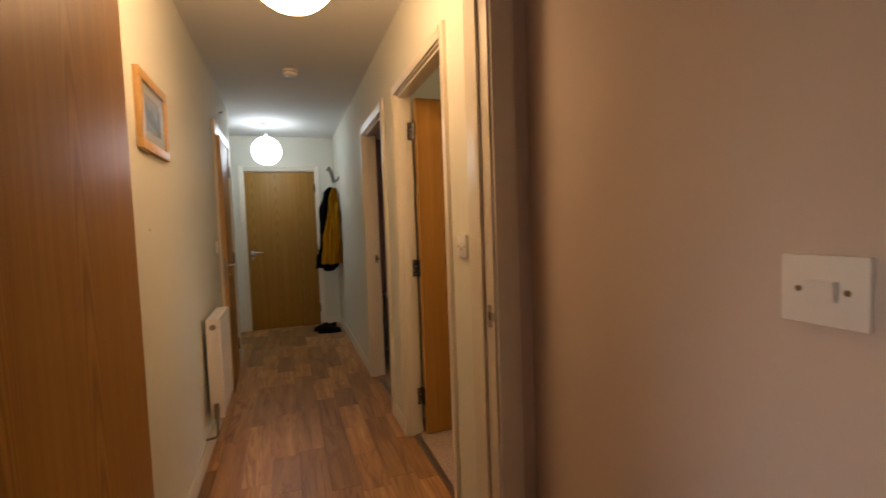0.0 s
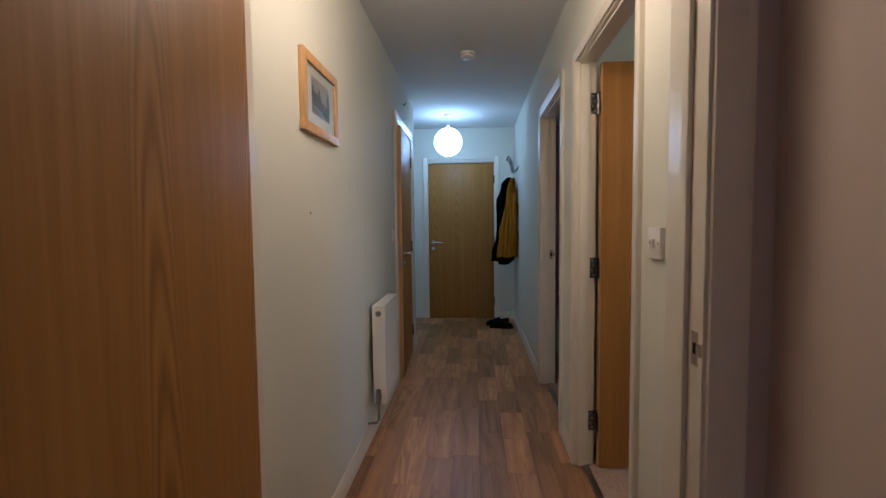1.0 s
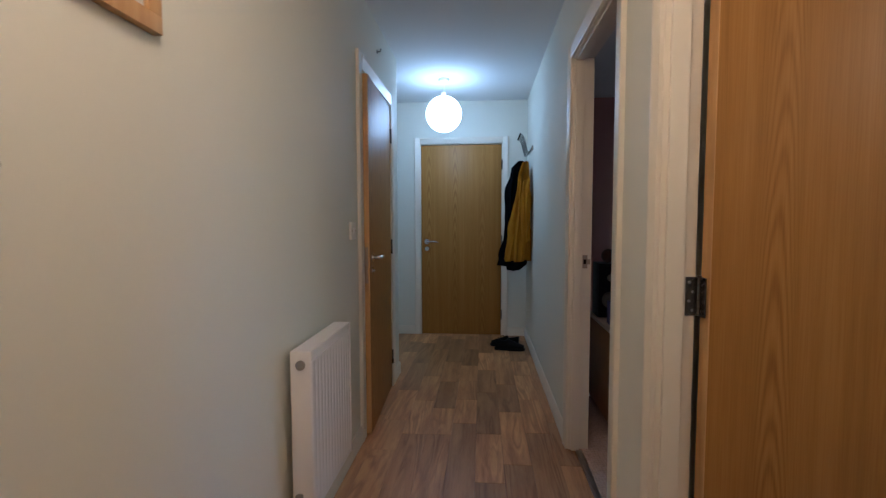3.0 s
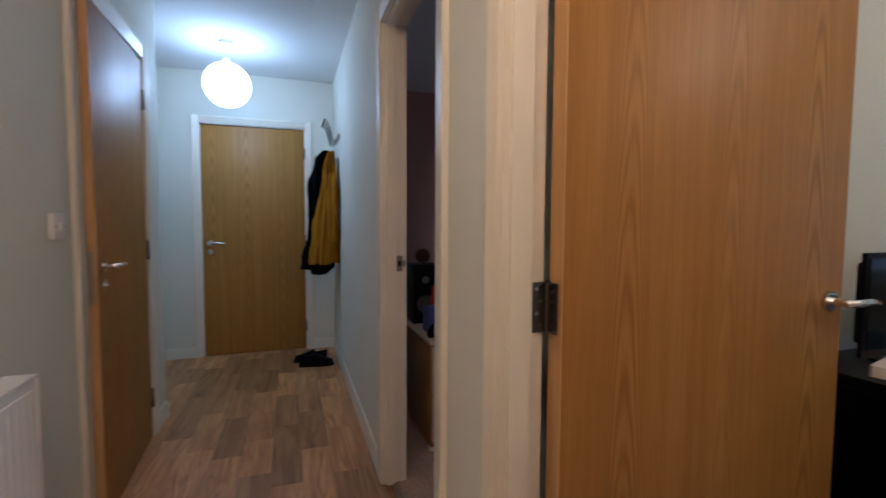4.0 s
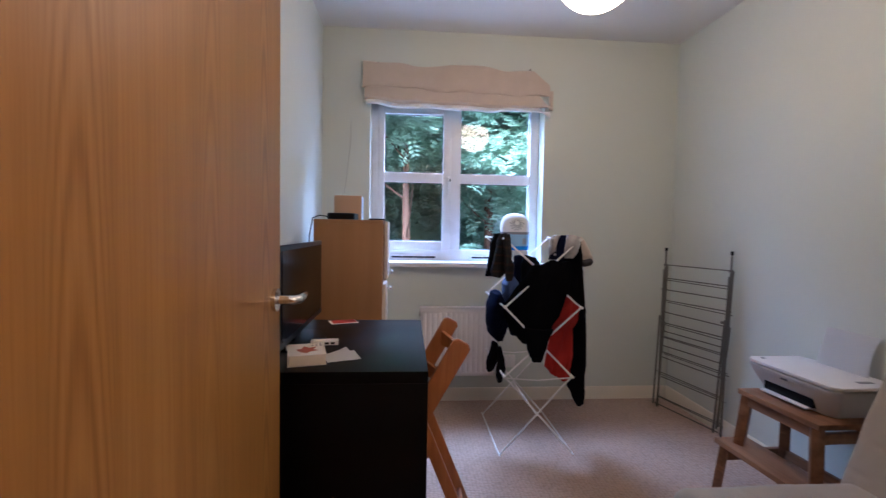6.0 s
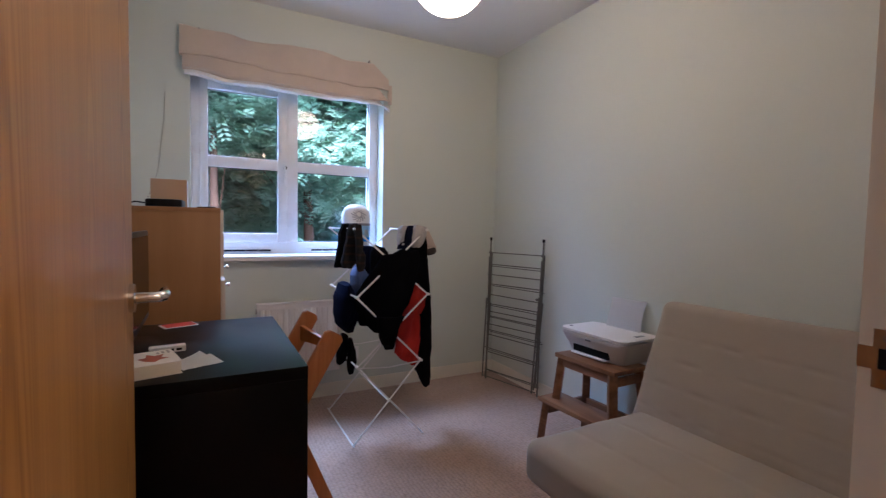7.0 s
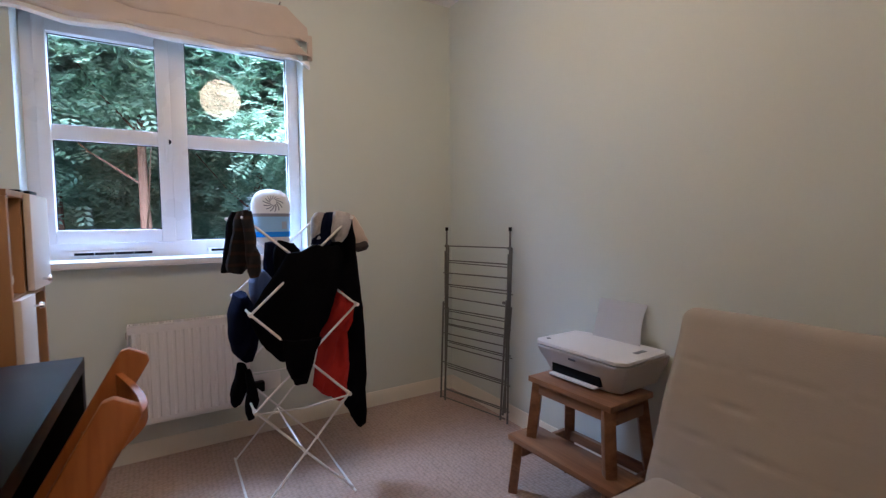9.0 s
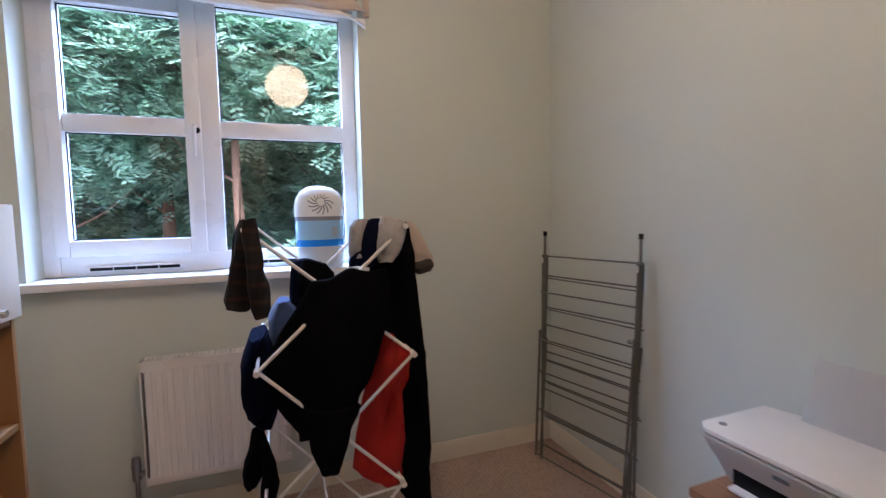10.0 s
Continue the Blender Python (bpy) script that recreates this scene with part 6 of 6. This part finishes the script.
# ---- outside: trees ----
def leaf_material(name, dark, light):
    m, n, l, b = material(name, 0.7)
    g = n.new("ShaderNodeNewGeometry")
    v = coords(n, l, (1, 1, 1))
    f = noise_node(n, l, v, 1.1, 2)
    c = mix(n, l, g.outputs["Random Per Island"], dark, light)
    c = mix(n, l, 0.78, c, ramp(n, l, f, [(0.38, dark), (0.64, light)]))
    l.new(c, b.inputs["Base Color"])
    b.inputs["Specular IOR Level"].default_value = 0.2
    tr, mx = n.new("ShaderNodeBsdfTranslucent"), n.new("ShaderNodeMixShader")
    l.new(c, tr.inputs["Color"])
    mx.inputs[0].default_value = 0.5
    l.new(b.outputs[0], mx.inputs[1])
    l.new(tr.outputs[0], mx.inputs[2])
    l.new(mx.outputs[0], n["Material Output"].inputs["Surface"])
    return m


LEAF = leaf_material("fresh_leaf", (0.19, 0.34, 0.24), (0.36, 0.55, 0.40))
# Darker copy of the leaf colour; the shade of the background foliage is painted in.
LEAF_DARK = leaf_material("leaf_painted_shade", (0.14, 0.27, 0.195), (0.27, 0.44, 0.325))
BARK = surface("brown_bark", (0.105, 0.062, 0.042), 0.9, coarse=3, fine=30, vary=0.3, relief=0.9, depth=0.02, stretch=(1, 1, 0.3))


def crown(n, centre, radii, leaflet, rng, pairs=4, lumpy=90, tier=0.06):
    """Compound leaves with paired leaflets, scattered through an uneven crown."""
    unit = lambda a: a / (np.linalg.norm(a, axis=-1, keepdims=True) + 1e-9)
    lumps, reach = unit(rng.normal(size=(lumpy, 3))), rng.uniform(0.3, 1.0, lumpy)
    pick = rng.integers(lumpy, size=n)
    d = lumps[pick]
    p = np.array(centre) + np.array(radii) * (d * reach[pick, None] * 0.85 + rng.normal(size=(n, 3)) * np.array([0.15, 0.15, tier]))
    axis = d + rng.normal(size=(n, 3)) * 0.6
    axis[:, 0] -= 0.55
    axis[:, 2] = axis[:, 2] * 0.25 - 0.45
    axis = unit(axis)
    side = unit(np.cross(axis, np.array([0, 0, 1.0]) + rng.normal(size=(n, 3)) * 0.30))
    nor = np.cross(axis, side)
    L = leaflet * rng.uniform(0.7, 1.3, (n, 1))
    quads = []
    for k in range(pairs):
        for sg in (-1, 1):
            b = p + axis * L * 0.6 * k
            t = unit(sg * side * 0.85 + axis * 0.5 + nor * rng.uniform(-0.3, 0.3, (n, 1))) * L * (1.0 - 0.09 * abs(k - 1.5))
            w = unit(np.cross(t, nor)) * L * 0.20
            quads.append(np.stack([b, b + t * 0.45 + w, b + t - nor * L * 0.12, b + t * 0.45 - w], 1))
    vs = np.stack(quads, 1).reshape(-1, 3)
    me = bpy.data.meshes.new("crown")
    f = len(vs) // 4
    me.vertices.add(len(vs)), me.loops.add(len(vs)), me.polygons.add(f)
    me.vertices.foreach_set("co", vs.ravel().astype(np.float32))
    me.loops.foreach_set("vertex_index", np.arange(len(vs), dtype=np.int32))
    me.polygons.foreach_set("loop_start", np.arange(0, len(vs), 4, dtype=np.int32))
    me.update(calc_edges=True)
    return me


def tree(at, height, spread, trunk_r, leaves, leaflet, mat, seed, label, low=0.25):
    rng = np.random.default_rng(seed)
    x, y, z = at
    t = thing("tree", at, label, "tree", group="trees outside the window")
    bm = bmesh.new()
    lean = rng.uniform(-0.25, 0.25, 2)
    pts = [(x + float(lean[0]) * u + 0.08 * math.sin(u * 5 + seed), y + float(lean[1]) * u + 0.08 * math.cos(u * 4 + seed), z + height * 0.85 * u) for u in (k / 8 for k in range(9))]
    tube(bm, pts, [trunk_r * (1.25 - 1.1 * k / 8) for k in range(9)], 12)
    part("trunk", bm, BARK, t)
    for k in range(6):
        u = 0.3 + 0.1 * k
        q = Vector(pts[int(u * 8)])
        a = rng.uniform(0, 6.28)
        e = q + Vector((math.cos(a) * spread * 0.6, math.sin(a) * spread * 0.6, height * 0.16))
        mid = (q + e) / 2 + Vector((0, 0, -0.12))
        part("limb", tube(bmesh.new(), [q, mid, e], [trunk_r * 0.24, trunk_r * 0.15, trunk_r * 0.05], 8), BARK, t)
    me = crown(leaves, (x, y, z + height * (0.5 + low / 2)), (spread, spread, height * (0.5 - low / 2)), leaflet, rng, 4, 150, 0.075)
    me.materials.append(mat)
    ob = new("crown", me)
    ob.parent, ob.matrix_parent_inverse = t, Matrix.Translation(-Vector(at))


tree((9.4, 4.9, -0.65), 7.0, 2.4, 0.07, 23000, 0.115, LEAF, 3, "leafy broad-crowned tree close to the window", 0.28)
tree((9.8, 2.25, -0.65), 7.5, 2.3, 0.085, 20000, 0.115, LEAF, 5, "leafy tree with pinnate foliage and a brown trunk", 0.36)
tree((9.3, -0.6, -0.65), 7.0, 2.5, 0.06, 23000, 0.115, LEAF, 9, "leafy tree standing beyond the window", 0.24)
tree((12.6, 3.8, -0.65), 9.0, 2.8, 0.12, 7000, 0.14, LEAF_DARK, 12, "tall tree with shade put into its dark leaf colour", 0.15)
tree((13.0, 7.0, -0.65), 9.0, 3.0, 0.12, 7000, 0.14, LEAF_DARK, 14, "tall tree at the back, leaf colour darkened as shade", 0.15)
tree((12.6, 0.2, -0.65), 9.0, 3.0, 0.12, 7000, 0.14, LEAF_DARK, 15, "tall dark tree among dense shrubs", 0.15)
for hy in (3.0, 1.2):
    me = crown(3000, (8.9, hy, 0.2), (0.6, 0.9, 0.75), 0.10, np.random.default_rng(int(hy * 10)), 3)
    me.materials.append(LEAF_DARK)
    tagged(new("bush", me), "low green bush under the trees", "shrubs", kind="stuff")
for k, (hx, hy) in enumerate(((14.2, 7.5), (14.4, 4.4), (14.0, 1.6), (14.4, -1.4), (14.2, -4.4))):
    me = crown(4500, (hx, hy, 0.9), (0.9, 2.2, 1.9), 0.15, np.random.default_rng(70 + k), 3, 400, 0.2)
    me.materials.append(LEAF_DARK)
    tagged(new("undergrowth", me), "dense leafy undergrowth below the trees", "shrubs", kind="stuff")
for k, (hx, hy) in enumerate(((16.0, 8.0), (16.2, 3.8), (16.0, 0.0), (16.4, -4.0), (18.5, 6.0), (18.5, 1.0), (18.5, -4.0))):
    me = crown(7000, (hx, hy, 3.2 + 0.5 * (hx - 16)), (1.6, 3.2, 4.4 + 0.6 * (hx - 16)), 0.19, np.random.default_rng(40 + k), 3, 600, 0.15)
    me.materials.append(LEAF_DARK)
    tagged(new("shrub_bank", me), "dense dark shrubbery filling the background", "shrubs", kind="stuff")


# ---- hallway floor planks ----
def plank_mesh(w, l):
    bm = bmesh.new()
    vs = bmesh.ops.create_cube(bm, size=1.0, matrix=Matrix.Translation((0, 0, -0.003)) @ Matrix.Diagonal((w - 0.0008, l - 0.0008, 0.006, 1)))["verts"]
    top = [e for e in bm.edges if all(v.co.z > -0.001 for v in e.verts)]
    bmesh.ops.bevel(bm, geom=top, offset=0.0006, segments=1, affect="EDGES")
    me = bpy.data.meshes.new("plank")
    bm.to_mesh(me)
    bm.free()
    me.materials.append(VINYL)
    return me


PW = 0.1395
lengths = (0.36, 0.48, 0.62, 0.74)
meshes = {l: plank_mesh(PW, l) for l in lengths}
rp = random.Random(11)
for col in range(-12, 5):
    x = 0.145 + col * PW
    y = (-0.55 if col > -5 else 4.98) - rp.random() * 0.4
    while y < 6.2:
        l = rp.choice(lengths)
        if x > LW - 0.06 or y + l > 4.97:
            ob = new("plank", meshes[l])
            ob.location = (x, y + l / 2, 0.0)
            ob.parent, ob.matrix_parent_inverse = floor, Matrix.Translation((0, -3, 0))
        y += l
